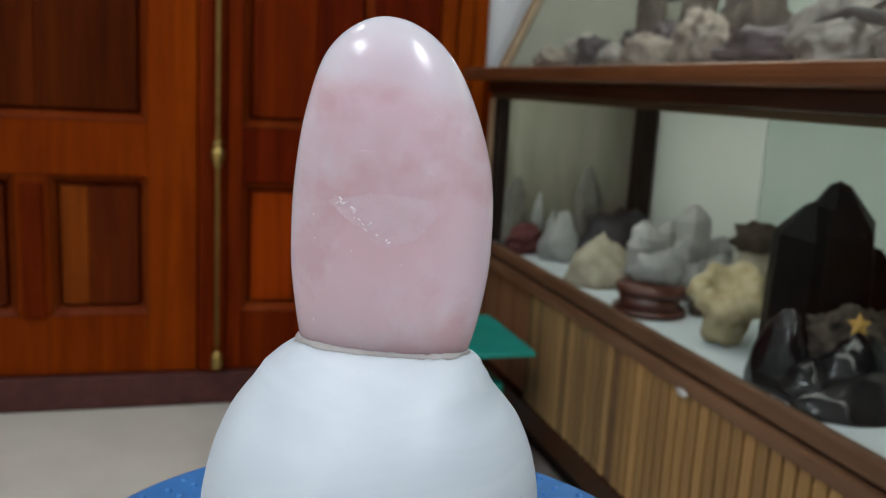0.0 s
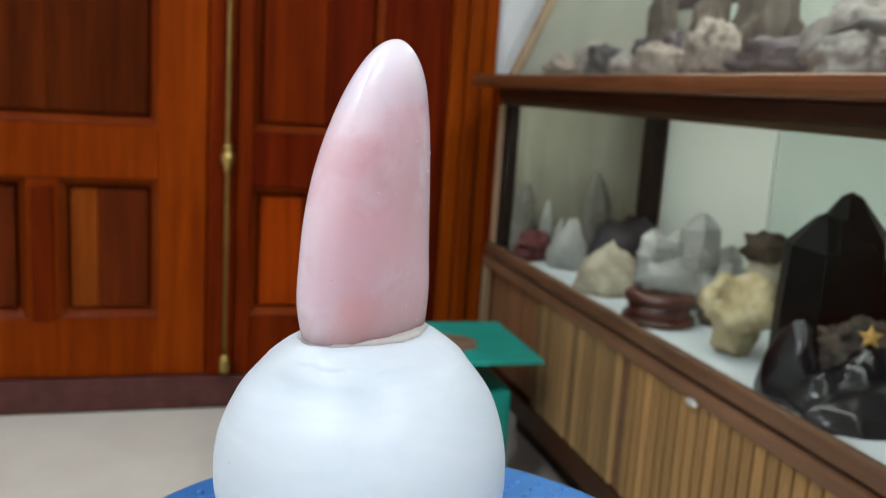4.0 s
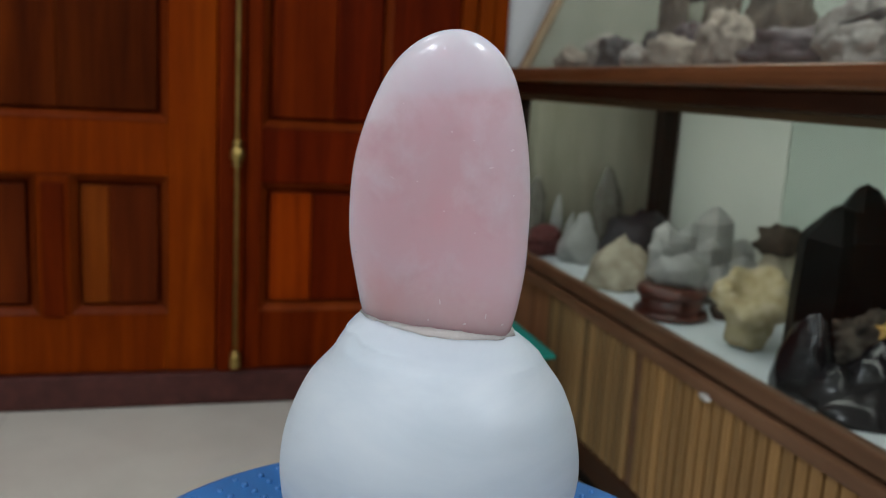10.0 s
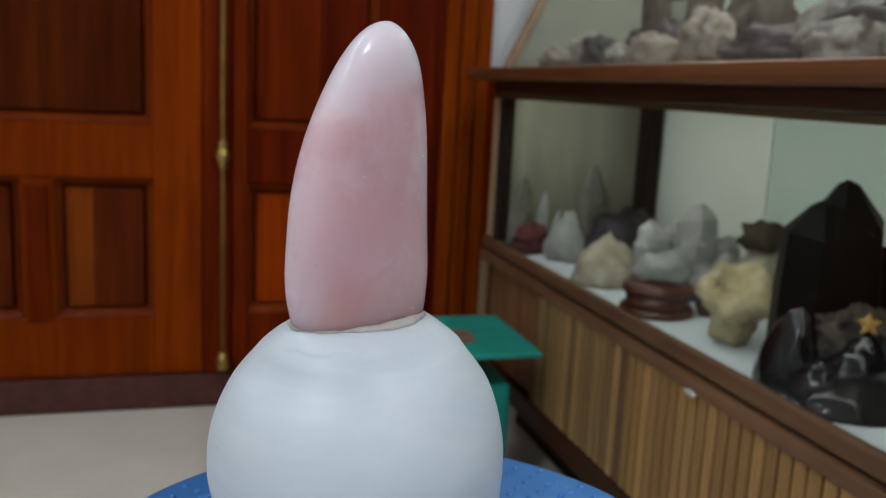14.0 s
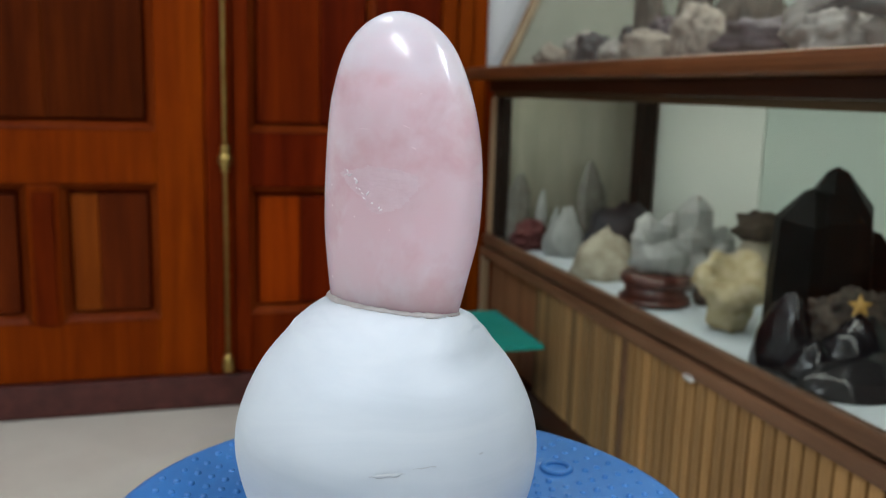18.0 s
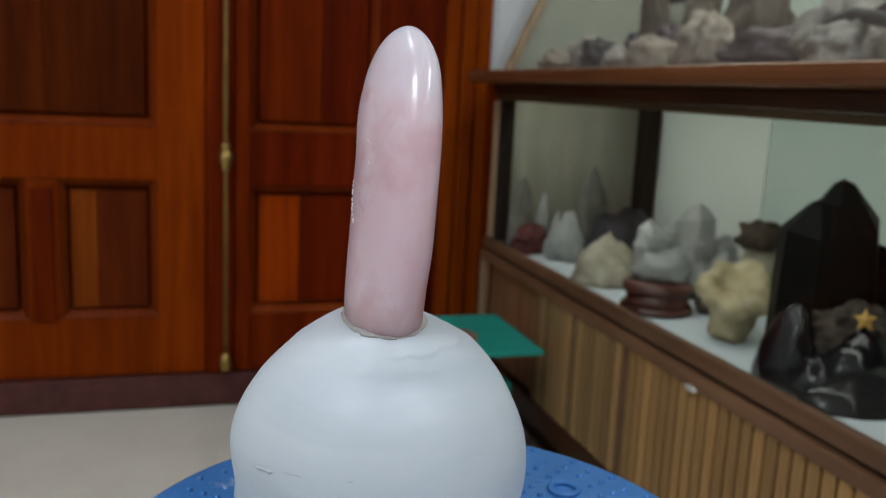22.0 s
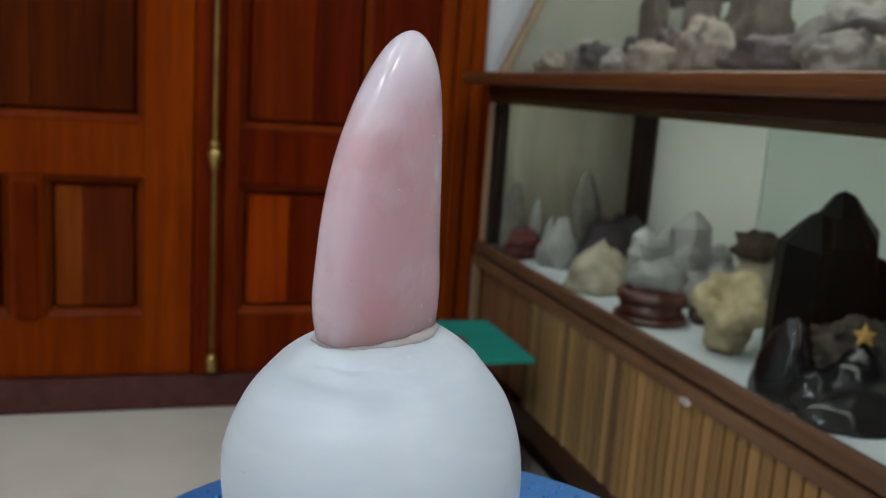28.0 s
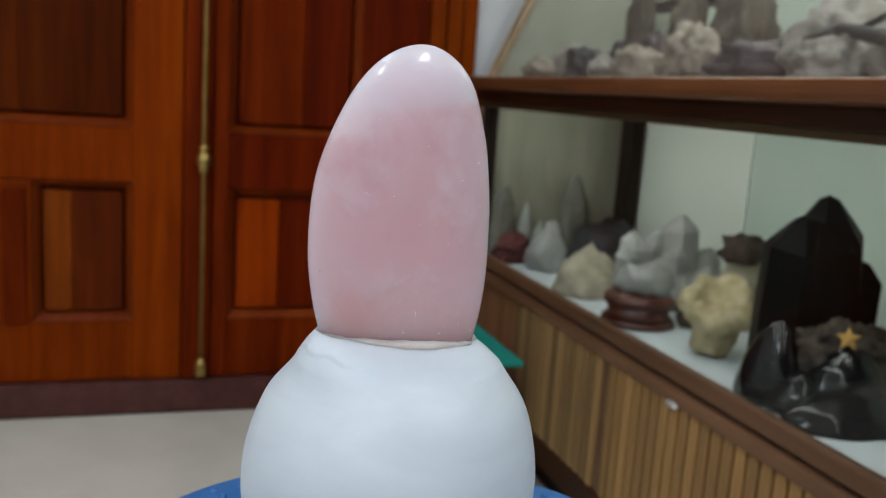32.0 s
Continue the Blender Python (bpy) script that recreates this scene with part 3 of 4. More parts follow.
cab("end_panel", 0.79, 1.12, 1.868, 1.88, 0.4085, 0.7495, END_PANE, 0, "dull grey glass end of the case, reflections coloured in")
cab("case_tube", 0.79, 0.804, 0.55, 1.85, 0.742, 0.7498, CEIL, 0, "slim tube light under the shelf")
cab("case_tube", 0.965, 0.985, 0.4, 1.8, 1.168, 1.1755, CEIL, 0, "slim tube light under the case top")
cab("glass_pane", 0.7655, 0.7695, 0.62, 1.8455, 0.4283, 0.7279, GLASS, 0, "clear glass front")
cab("glass_pane", 0.7655, 0.7695, YN, 0.6, 0.4283, 0.7279, GLASS, 0, "clear glass front")
cab("corner_post", 0.753, 0.7695, 1.8905, 1.914, 0.1655, 0.3775, TAN, 0.003)
end = cab("end_door", 0.7795, 0.7945, 1.597, 1.885, 0.166, 0.3775, PLANK, 0.001, "plain door of wide red-brown boards")
for y in (1.598, 1.694, 1.79):
    cab("board", 0.771, 0.779, y, y + 0.0945, 0.167, 0.377, PLANK, 0.0015, "", end)
# slatted doors
for y0, y1 in ((1.2545, 1.5955), (0.588, 1.2325), (-0.073, 0.566), (-0.6, -0.095)):
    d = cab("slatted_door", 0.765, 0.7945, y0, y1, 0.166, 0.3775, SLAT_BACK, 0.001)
    n = round((y1 - y0) / 0.0234)
    st = (y1 - y0) / n
    slat = None
    for i in range(n):
        c = y0 + (i + 0.5) * st
        if slat is None:
            bm = bmesh.new()
            prof = [(-0.0094, 0.0), (-0.0092, -0.0045), (-0.0074, -0.0066), (0.0, -0.0072), (0.007, -0.0066), (0.009, -0.0045), (0.0093, 0.0)]
            rings = [[bm.verts.new((b_, a_, z)) for a_, b_ in prof] for z in (0.1675, 0.377)]
            m_ = len(prof)
            for k in range(m_):
                bm.faces.new((rings[0][k], rings[0][(k + 1) % m_], rings[1][(k + 1) % m_], rings[1][k]))
            bm.faces.new(rings[0])
            bm.faces.new(rings[1][::-1])
            slat = part("slat", bm, SLAT_BROWN_DIM if y1 > 1.5 else SLAT, d)
            slat_mesh = slat.data
        else:
            slat = new("slat", slat_mesh)
            slat.parent = d
        slat.location = (0.765 - 0.757, c - 1.9, 0)
for y in (1.233, 0.567, -0.0945):
    cab("stile", 0.7605, 0.7945, y, y + 0.02, 0.166, 0.3775, RAIL_LOW)
lock = part("lock", lathe([(0.012, 0), (0.012, 0.004), (0.009, 0.006), (0.003, 0.006)], 20), METAL_LOCK, cabinet, "small nickel lock", True)
lock.matrix_basis = pose(-0.0045, 1.053 - 1.9, 0.3785, 0, -90, 0) @ Matrix.Diagonal((0.42, 1.05, 0.8, 1))

# upper case: a sloping glass front over the shelf
cab("upper_back", 1.19, 1.2, YN, 1.9, 0.7875, 1.3, BOARD)
UPS = ((0.764, 0.7875), (0.941, 1.17))


def sloped(name, y0, y1, d0, d1, mat, label=""):
    bm = bmesh.new()
    (xa, za), (xb, zb) = UPS
    v = [bm.verts.new((x + d - 0.757, y - 1.9, z)) for y in (y0, y1) for x, z, d in ((xa, za, d0), (xb, zb, d0), (xb, zb, d1), (xa, za, d1))]
    for f in ((0, 1, 2, 3), (7, 6, 5, 4), (0, 4, 5, 1), (1, 5, 6, 2), (2, 6, 7, 3), (3, 7, 4, 0)):
        bm.faces.new([v[q] for q in f])
    return part(name, bm, mat, cabinet, label)


sloped("slope_post", 1.852, 1.872, 0.0, 0.016, TAN)
bm = bmesh.new()
v = [bm.verts.new((x - 0.757, y - 1.9, z)) for y in (1.858, 1.866) for x, z in ((0.7845, 0.788), (1.189, 0.788), (1.189, 1.175), (0.962, 1.175))]
for f in ((0, 1, 2, 3), (7, 6, 5, 4), (0, 4, 5, 1), (1, 5, 6, 2), (2, 6, 7, 3), (3, 7, 4, 0)):
    bm.faces.new([v[q] for q in f])
part("end_panel", bm, UPPER_END, cabinet, "glass end of the upper case, coloured with its reflections")
sloped("glass_pane", YN, 1.8515, 0.004, 0.007, HAZY_GLASS, "sloping clear glass front")
cab("top_rail", 0.92, 0.95, YN, 1.872, 1.1705, 1.2, RAIL)
cab("case_top", 0.9505, 1.189, YN, 1.872, 1.176, 1.196, RAIL)
cab("inner_ledge", 1.09, 1.12, 0.4, 1.85, 0.945, 0.965, DARKWOOD)

# ---- minerals ----


def blob(size, seed, rough=0.25, detail=3, freq=1.4, flat=0.35, facet=False, taper=0.0):
    """An irregular stone that stands on z = 0."""
    bm = bmesh.new()
    bmesh.ops.create_icosphere(bm, subdivisions=detail, radius=1.0)
    off = Vector((seed * 7.31, seed * 3.17, seed * 1.93))
    for v in bm.verts:
        p = v.co.normalized()
        k = 1 + rough * (noise.noise(p * freq + off) + 0.5 * noise.noise(p * freq * 2.7 + off) + 0.35 * noise.noise(p * freq * 6 + off) + 0.22 * noise.noise(p * freq * 13 + off))
        if facet:
            k = 1 + rough * (noise.cell(p * freq * 2 + off) - 0.5) + 0.1 * noise.noise(p * 4 + off)
        q = p * k
        v.co = (q.x * size[0] / 2, q.y * size[1] / 2, max(q.z, -1 + flat) * size[2] / (2 - flat))
    lo = min(v.co.z for v in bm.verts)
    for v in bm.verts:
        v.co.z -= lo
        k = 1 - taper * min(1, v.co.z / size[2])
        v.co.x, v.co.y = v.co.x * k, v.co.y * k
    return bm


def point(r, h, tip, seed, sides=6, lean=(0, 0), at=(0, 0, 0), bm=None, squash=1.0):
    """A quartz point: a six-sided prism with a pyramid tip."""
    bm = bm or bmesh.new()
    rnd = random.Random(seed)
    ang = [2 * math.pi * (i + rnd.uniform(-0.12, 0.12)) / sides for i in range(sides)]
    rr = [r * rnd.uniform(0.88, 1.1) for _ in ang]
    rings = []
    for z, k in ((0, 1.0), (h * 0.5, 0.98), (h - tip, 0.92), (h - 0.12 * tip, 0.26)):
        rings.append([bm.verts.new((at[0] + a_ * k * math.cos(u) + lean[0] * z, at[1] + squash * a_ * k * math.sin(u) + lean[1] * z, at[2] + z + (rnd.uniform(-0.15, 0.15) * tip if 0.5 < k < 0.95 else 0))) for a_, u in zip(rr, ang)])
    top = bm.verts.new((at[0] + lean[0] * h + rnd.uniform(-0.15, 0.15) * r, at[1] + lean[1] * h, at[2] + h))
    for a, b in zip(rings, rings[1:]):
        for i in range(sides):
            bm.faces.new((a[i], a[(i + 1) % sides], b[(i + 1) % sides], b[i]))
    for i in range(sides):
        bm.faces.new((rings[-1][i], rings[-1][(i + 1) % sides], top))
    bm.faces.new(rings[0][::-1])
    return bm


def stone(name, label, at, size, seed, mat, rz=0, group="", **kw):
    smooth = not kw.get("facet", False)
    ob = part(name, blob(size, seed, **kw), mat, None, "", smooth, pose(*at, 0, 0, rz))
    return tagged(ob, label, "mineral", group or "mineral specimens in the glass case")


ZL = 0.4083
LOW = "mineral specimens in the glass case"
# quartz cluster
c = tagged(empty("quartz_cluster", (0.985, 1.455, ZL)), "cloudy grey quartz cluster with several stubby points", "mineral", LOW)
part("matrix", blob((0.2, 0.16, 0.075), 11, 0.3, 3), CLEAR, c, "", True)
for i, (x, y, r, h, lx, ly) in enumerate(((0.015, 0.0, 0.034, 0.149, 0.0, 0.0), (-0.065, -0.005, 0.028, 0.112, -0.08, 0), (-0.085, -0.03, 0.02, 0.1, -0.2, 0), (0.06, 0.01, 0.027, 0.09, 0.15, 0), (-0.03, 0.02, 0.026, 0.118, 0.1, 0), (0.085, -0.02, 0.02, 0.06, 0.2, 0), (-0.05, -0.05, 0.022, 0.085, -0.1, -0.1), (0.03, -0.055, 0.024, 0.078, 0.1, -0.1), (-0.015, -0.035, 0.022, 0.1, 0.05, 0.0), (-0.075, 0.02, 0.02, 0.118, 0.06, 0), (0.045, -0.03, 0.024, 0.1, 0.12, 0), (0.0, -0.06, 0.019, 0.06, -0.15, -0.1), (-0.09, -0.055, 0.019, 0.07, -0.15, 0), (0.07, -0.05, 0.019, 0.055, 0.2, 0))):
    part("point", point(r * 1.2, h * 1.07, r * 0.85, i + 3, lean=(lx, ly), at=(x, y, 0)), CLEAR, c)
# carved stand before the cluster
s_ = tagged(empty("wooden_stand", (0.852, 1.325, ZL)), "low dark red carved wooden stand", "stand")
part("top", lathe([(0.05, 0.032), (0.056, 0.036), (0.055, 0.046), (0.048, 0.05)], 28), REDWOOD, s_, "", True)
part("waist", lathe([(0.054, 0.012), (0.047, 0.02), (0.05, 0.031)], 28), REDWOOD, s_, "", True)
part("foot", lathe([(0.05, 0.0), (0.058, 0.003), (0.057, 0.0115)], 28), REDWOOD, s_, "", True)
stone("quartz_lump", "clear quartz lump on a carved wooden stand", (0.862, 1.335, ZL + 0.0495), (0.09, 0.08, 0.045), 21, CLEAR, rough=0.45, freq=2.2)
# cream sponge-like mineral with a hollow
sp = tagged(empty("cream_mineral", (0.874, 1.155, ZL)), "knobbly cream mineral with a hollow in its top", "mineral", LOW)
bm = lathe([(0.02, 0.0), (0.027, 0.008), (0.03, 0.028), (0.035, 0.05), (0.045, 0.07), (0.047, 0.086), (0.038, 0.096), (0.03, 0.09), (0.02, 0.066), (0.004, 0.058)], 40)
for v in bm.verts:
    v.co += Vector((v.co.x, v.co.y, 0)) * (0.4 * noise.noise(v.co * 38) + 0.25 * noise.noise(v.co * 110)) + Vector((0, 0, 0.012 * noise.noise(v.co * 30 + Vector((3, 1, 2)))))
    v.co.z = max(v.co.z * (1 + 5.0 * min(0.04, v.co.x * 0.5 + v.co.y * 0.86)), 0)
part("body", bm, CREAM, sp, "", True)
# smoky black quartz
bk = tagged(empty("black_crystal", (0.885, 0.975, ZL)), "tall black smoky quartz crystal with twin points on its rock", "mineral", LOW)
for r, h, tip, sd, lean, x, y in ((0.054, 0.222, 0.04, 5, 0.0, 0.004, 0.045), (0.06, 0.248, 0.055, 9, -0.06, 0.058, 0.055), (0.056, 0.218, 0.035, 10, 0.0, 0.022, 0.045), (0.034, 0.165, 0.03, 12, 0.05, 0.1, 0.05)):
    part("crystal", point(r, h, tip, sd, lean=(lean, 0.0), at=(x, y, 0), squash=0.75), SMOKY, bk)
part("rock", blob((0.15, 0.1, 0.1), 31, 0.3, 5, 2.2), MATRIX, bk, "rough brown-grey rock at its foot", True).location = (0.036, 0.0, 0)
for i, (x, y, sx, sy, sz) in enumerate(((-0.045, 0.01, 0.078, 0.095, 0.096), (0.0, -0.075, 0.18, 0.11, 0.046), (0.015, -0.045, 0.13, 0.09, 0.078), (-0.035, -0.03, 0.08, 0.09, 0.05))):
    part("facet", blob((sx, sy, sz), 40 + i, 0.13, 4, 0.9, 0.92, False, 0.35), OBSIDIAN, bk, "", True).location = (x, y, 0)
star = bmesh.new()
ring = []
for i in range(10):
    r = 0.0148 if i % 2 == 0 else 0.0072
    ring.append((r * math.sin(i * math.pi / 5), r * math.cos(i * math.pi / 5)))
f0 = [star.verts.new((a, 0, b_)) for a, b_ in ring]
ctr = star.verts.new((0, -0.004, 0))
bkv = star.verts.new((0, 0.004, 0))
for i in range(10):
    star.faces.new((f0[i], f0[(i + 1) % 10], ctr))
    star.faces.new((f0[(i + 1) % 10], f0[i], bkv))
part("star", star, GOLD, bk, "small orange star").matrix_basis = pose(0.0, -0.056, 0.094, -12, 0, -25)
# others along the case
stone("red_stone", "dark maroon stone block beside white quartz", (0.828, 1.81, ZL), (0.09, 0.08, 0.064), 51, MAROON, 20, facet=True)
# hazy spires built solid in place of reflections in the end glass
q1 = tagged(empty("reflected_points", (0.86, 1.838, ZL)), "upright pale points standing in for reflections in the end glass", "mineral", LOW)
part("point", point(0.026, 0.165, 0.045, 2, lean=(0.03, 0), at=(-0.05, 0, 0), squash=0.7), GREYPOINT, q1)
part("point", point(0.014, 0.127, 0.05, 4, lean=(0.05, 0), at=(0.0, 0.0, 0)), CLEAR, q1)
part("point", point(0.01, 0.09, 0.03, 6, lean=(0.2, 0), at=(0.02, -0.01, 0)), CLEAR, q1)
g1 = tagged(part("reflected_grey_point", point(0.034, 0.19, 0.06, 8, lean=(-0.06, 0), squash=0.5), GREYPOINT), "tall grey point standing in for a reflection in the end glass", "mineral", LOW)
g1.matrix_world = pose(0.985, 1.835, ZL)
stone("white_quartz", "broken lump of white quartz", (0.875, 1.73, ZL), (0.105, 0.075, 0.1), 52, CLEAR, 10, rough=0.4, freq=1.2, taper=0.55)
stone("brown_mineral", "brown-grey lump of rock", (0.95, 1.72, ZL), (0.06, 0.06, 0.05), 53, BROWNROCK)
stone("dark_mineral", "blue-black heavy rock with a ragged top", (1.012, 1.735, ZL), (0.2, 0.1, 0.105), 54, SLATE, 15, rough=0.5, freq=1.8, taper=0.35)
stone("pale_cone", "pale sandy cone of rock", (0.862, 1.52, ZL), (0.175, 0.11, 0.09), 55, SAND, 0, rough=0.35, taper=0.75)
stone("grey_lump", "pale grey lump of quartz", (0.92, 1.62, ZL), (0.06, 0.06, 0.06), 56, LILAC)
b_ = tagged(empty("standing_rock", (1.05, 1.335, ZL)), "pale upright rock capped with brown bark", "mineral", LOW)
part("body", blob((0.075, 0.06, 0.115), 57, 0.25, 3), SAND, b_, "", True)
part("cap", blob((0.088, 0.066, 0.045), 58, 0.5, 3, 2.4), DARKBARK, b_, "brown bark-like cap", True).location = (0, 0, 0.098)
stone("pebble", "small brown broken rock", (0.935, 1.3, ZL), (0.045, 0.05, 0.035), 59, BROWNROCK)
stone("tan_rock", "tall tan rock behind the black crystal", (1.03, 0.94, ZL), (0.1, 0.09, 0.16), 60, SAND, rough=0.3)
stone("reddish_rock", "reddish brown rock near the glass", (0.88, 0.775, ZL), (0.09, 0.09, 0.1), 61, MAROON, rough=0.3)
stone("grey_rock", "rough dusty grey rock in the case", (0.98, 0.7, ZL), (0.12, 0.1, 0.13), 62, BROWNROCK, rough=0.3)
stone("grey_rock", "rough dusty grey rock in the case", (0.92, 0.5, ZL), (0.14, 0.12, 0.12), 63, LILAC, rough=0.3)

ZU = 0.7873
UP = "rocks in the upper case"
rows_up = (
    ("dusty_rock", "dusty pinkish rock on the wooden shelf", 0.84, 1.76, 0.07, 0.07, 0.045, PINKROCK),
    ("grey_rock", "small pale grey rock on the shelf", 0.9, 1.73, 0.09, 0.08, 0.075, LILAC),
    ("dark_rock", "small blue-grey rock on the shelf", 0.87, 1.63, 0.07, 0.07, 0.065, SLATE),
    ("dark_rock", "small blue-grey rock on the shelf", 0.93, 1.6, 0.06, 0.06, 0.075, SLATE),
    ("dusty_rock", "dusty pinkish rock on the wooden shelf", 0.865, 1.43, 0.085, 0.08, 0.058, PINKROCK),
    ("grey_rock", "small pale grey rock on the shelf", 0.85, 1.52, 0.05, 0.05, 0.045, LILAC),
    ("dark_rock", "dark purple-brown rock on the shelf", 0.92, 1.47, 0.06, 0.07, 0.085, PURPLE),
    ("pale_rock", "pale pinkish-white knobbly rock", 0.885, 1.31, 0.09, 0.085, 0.088, PINKROCK),
    ("pale_rock", "pale pinkish-white knobbly rock", 0.86, 1.23, 0.07, 0.07, 0.065, PINKROCK),
    ("block_rock", "blocky brown rock on the shelf", 1.0, 1.35, 0.1, 0.13, 0.17, BROWNROCK),
    ("amethyst", "low dark purple amethyst crust", 0.885, 1.13, 0.13, 0.15, 0.055, PURPLE),
    ("lilac_rock", "pale lilac crystalline rock", 0.93, 1.02, 0.14, 0.16, 0.1, LILAC),
    ("lilac_rock", "pale lilac crystalline rock", 0.845, 0.965, 0.07, 0.09, 0.052, LILAC),
    ("grey_rock", "rough dusty grey rock in the case", 0.9, 0.87, 0.12, 0.12, 0.08, LILAC),
    ("grey_rock", "rough dusty grey rock in the case", 0.9, 0.72, 0.13, 0.13, 0.1, BROWNROCK),
    ("pale_rock", "pale knobbly rock on the shelf", 0.93, 0.56, 0.13, 0.13, 0.1, PINKROCK),
)
for i, (nm, lb, x, y, sx, sy, sz, mt) in enumerate(rows_up):
    stone(nm, lb, (x, y, ZU), (sx, sy, sz), 80 + i, mt, i * 37, UP, rough=0.38, freq=2.1, detail=4)
tr_ = tagged(empty("tall_rock", (0.975, 1.535, ZU)), "tall dark brown forked rock with a gap through it", "mineral", UP)
part("foot", blob((0.13, 0.1, 0.06), 98, 0.35, 4, 2.1), BROWNROCK, tr_, "", True)
for x, y, w_, h, sd in ((-0.038, 0.02, 0.042, 0.17, 71), (0.036, -0.01, 0.062, 0.165, 72)):
    part("column", blob((w_, 0.07, h), sd, 0.3, 4, 1.8, 0.8), BROWNROCK, tr_, "", True).location = (x, y, 0.03)
br = tagged(empty("black_branch", (0.86, 0.87, ZU)), "thin black forked branch lying on the rocks", "branch")


def tube(pts, radii, n=8):
    bm = bmesh.new()
    rings = []
    for i, (p, r) in enumerate(zip(pts, radii)):
        p = Vector(p)
        d = (Vector(pts[min(i + 1, len(pts) - 1)]) - Vector(pts[max(i - 1, 0)])).normalized()
        a = d.orthogonal().normalized()
        b = d.cross(a)
        rings.append([bm.verts.new(p + r * (a * math.cos(2 * math.pi * k / n) + b * math.sin(2 * math.pi * k / n))) for k in range(n)])
    for u, v in zip(rings, rings[1:]):
        for k in range(n):
            bm.faces.new((u[k], u[(k + 1) % n], v[(k + 1) % n], v[k]))
    bm.faces.new(rings[0][::-1])
    bm.faces.new(rings[-1])
    return bm


part("limb", tube([(-0.01, 0.15, 0.052), (-0.01, 0.09, 0.062), (-0.01, 0.03, 0.05), (-0.015, -0.04, 0.03), (-0.02, -0.1, 0.005)], [0.004, 0.008, 0.009, 0.007, 0.005]), DRIFT, br, "", True)
part("twig", tube([(-0.01, 0.07, 0.058), (0.0, 0.03, 0.078), (0.0, -0.02, 0.07), (-0.01, -0.05, 0.036)], [0.004, 0.004, 0.0035, 0.003]), DRIFT, br, "", True)

# ---- weighing scale on the floor by the cabinet ----
sc = tagged(empty("weighing_scale", (0.59, 1.575, 0)), "teal painted platform scale with a rusty square pan", "scale")
part("pan", box(-0.132, 0.13, -0.125, 0.125, 0.297, 0.306, 0.003), TEAL, sc)
bm = bmesh.new()
v0 = [bm.verts.new(((0.048 + 0.016 * noise.noise(Vector((math.cos(a) * 2, math.sin(a) * 2, 5)))) * math.cos(a), (0.055 + 0.02 * noise.noise(Vector((math.cos(a) * 2, math.sin(a) * 2, 9)))) * math.sin(a), z)) for z in (0.3061, 0.3066) for a in [2 * math.pi * i / 36 for i in range(36)]]
for i in range(36):
    bm.faces.new((v0[i], v0[(i + 1) % 36], v0[36 + (i + 1) % 36], v0[36 + i]))
bm.faces.new(v0[36:])
bm.faces.new(v0[:36][::-1])
part("rust_patch", bm, RUST, sc, "patch of brown rust").location = (-0.005, -0.015, 0)
part("neck", box(-0.02, 0.03, -0.045, 0.005, 0.236, 0.2968, 0.002), TEAL, sc)
part("body", box(-0.1, 0.093, -0.08, 0.09, 0.012, 0.236, 0.008), TEAL, sc)
for x in (-0.08, 0.073):
    for y in (-0.06, 0.07):
        part("foot", box(x - 0.012, x + 0.012, y - 0.012, y + 0.012, 0, 0.0118, 0.002), DARKWOOD, sc)

# ---- stool, built about the turning axis with the seat's top at z = 0 ----
stool = tagged(empty("stool"), "round blue plastic stool with a studded seat", "stool")
part("seat", lathe([(0.118, -0.034), (0.1372, -0.03), (0.139, -0.012), (0.1385, -0.005), (0.136, -0.0015), (0.132, 0.0), (0.06, 0.0), (0.01, 0.0)], 128), BLUE, stool, smooth=True)
RINGS = (158, 110, 62, 254, 302, 350)
for k in RINGS:
    a = radians(k)
    bm = bmesh.new()
    n1, n2 = 36, 8
    vs = [[bm.verts.new(((0.007 + 0.0017 * math.cos(2 * math.pi * j / n2)) * math.cos(2 * math.pi * i / n1), (0.007 + 0.0017 * math.cos(2 * math.pi * j / n2)) * math.sin(2 * math.pi * i / n1), 0.0017 * math.sin(2 * math.pi * j / n2))) for j in range(n2)] for i in range(n1)]
    for i in range(n1):
        for j in range(n2):
            bm.faces.new((vs[i][j], vs[(i + 1) % n1][j], vs[(i + 1) % n1][(j + 1) % n2], vs[i][(j + 1) % n2]))
    part("ring", bm, BLUE, stool, "", True).location = (0.0965 * math.cos(a), 0.0965 * math.sin(a), 0.0005)
bm = bmesh.new()
rnd = random.Random(4)
for i in range(64):
    a = 2 * math.pi * i / 64
    for j in range(8):
        r = 0.066 + 0.0082 * j + 0.0041 * (i % 2)
        if r > 0.1275 or any((r * math.cos(a) - 0.0965 * math.cos(radians(k))) ** 2 + (r * math.sin(a) - 0.0965 * math.sin(radians(k))) ** 2 < 0.0115 ** 2 for k in RINGS):
            continue
        h = rnd.uniform(0.0008, 0.0019)
        m = 8
        ringv = [[bm.verts.new((r * math.cos(a) + q_ * math.cos(2 * math.pi * k / m), r * math.sin(a) + q_ * math.sin(2 * math.pi * k / m), z)) for k in range(m)] for q_, z in ((0.0019, -0.0003), (0.0015, h * 0.75), (0.0007, h))]
        for u, v in zip(ringv, ringv[1:]):
            for k in range(m):
                bm.faces.new((u[k], u[(k + 1) % m], v[(k + 1) % m], v[k]))
        bm.faces.new(ringv[-1])
tagged(part("studs", bm, BLUE, stool, "", True), kind="stuff")
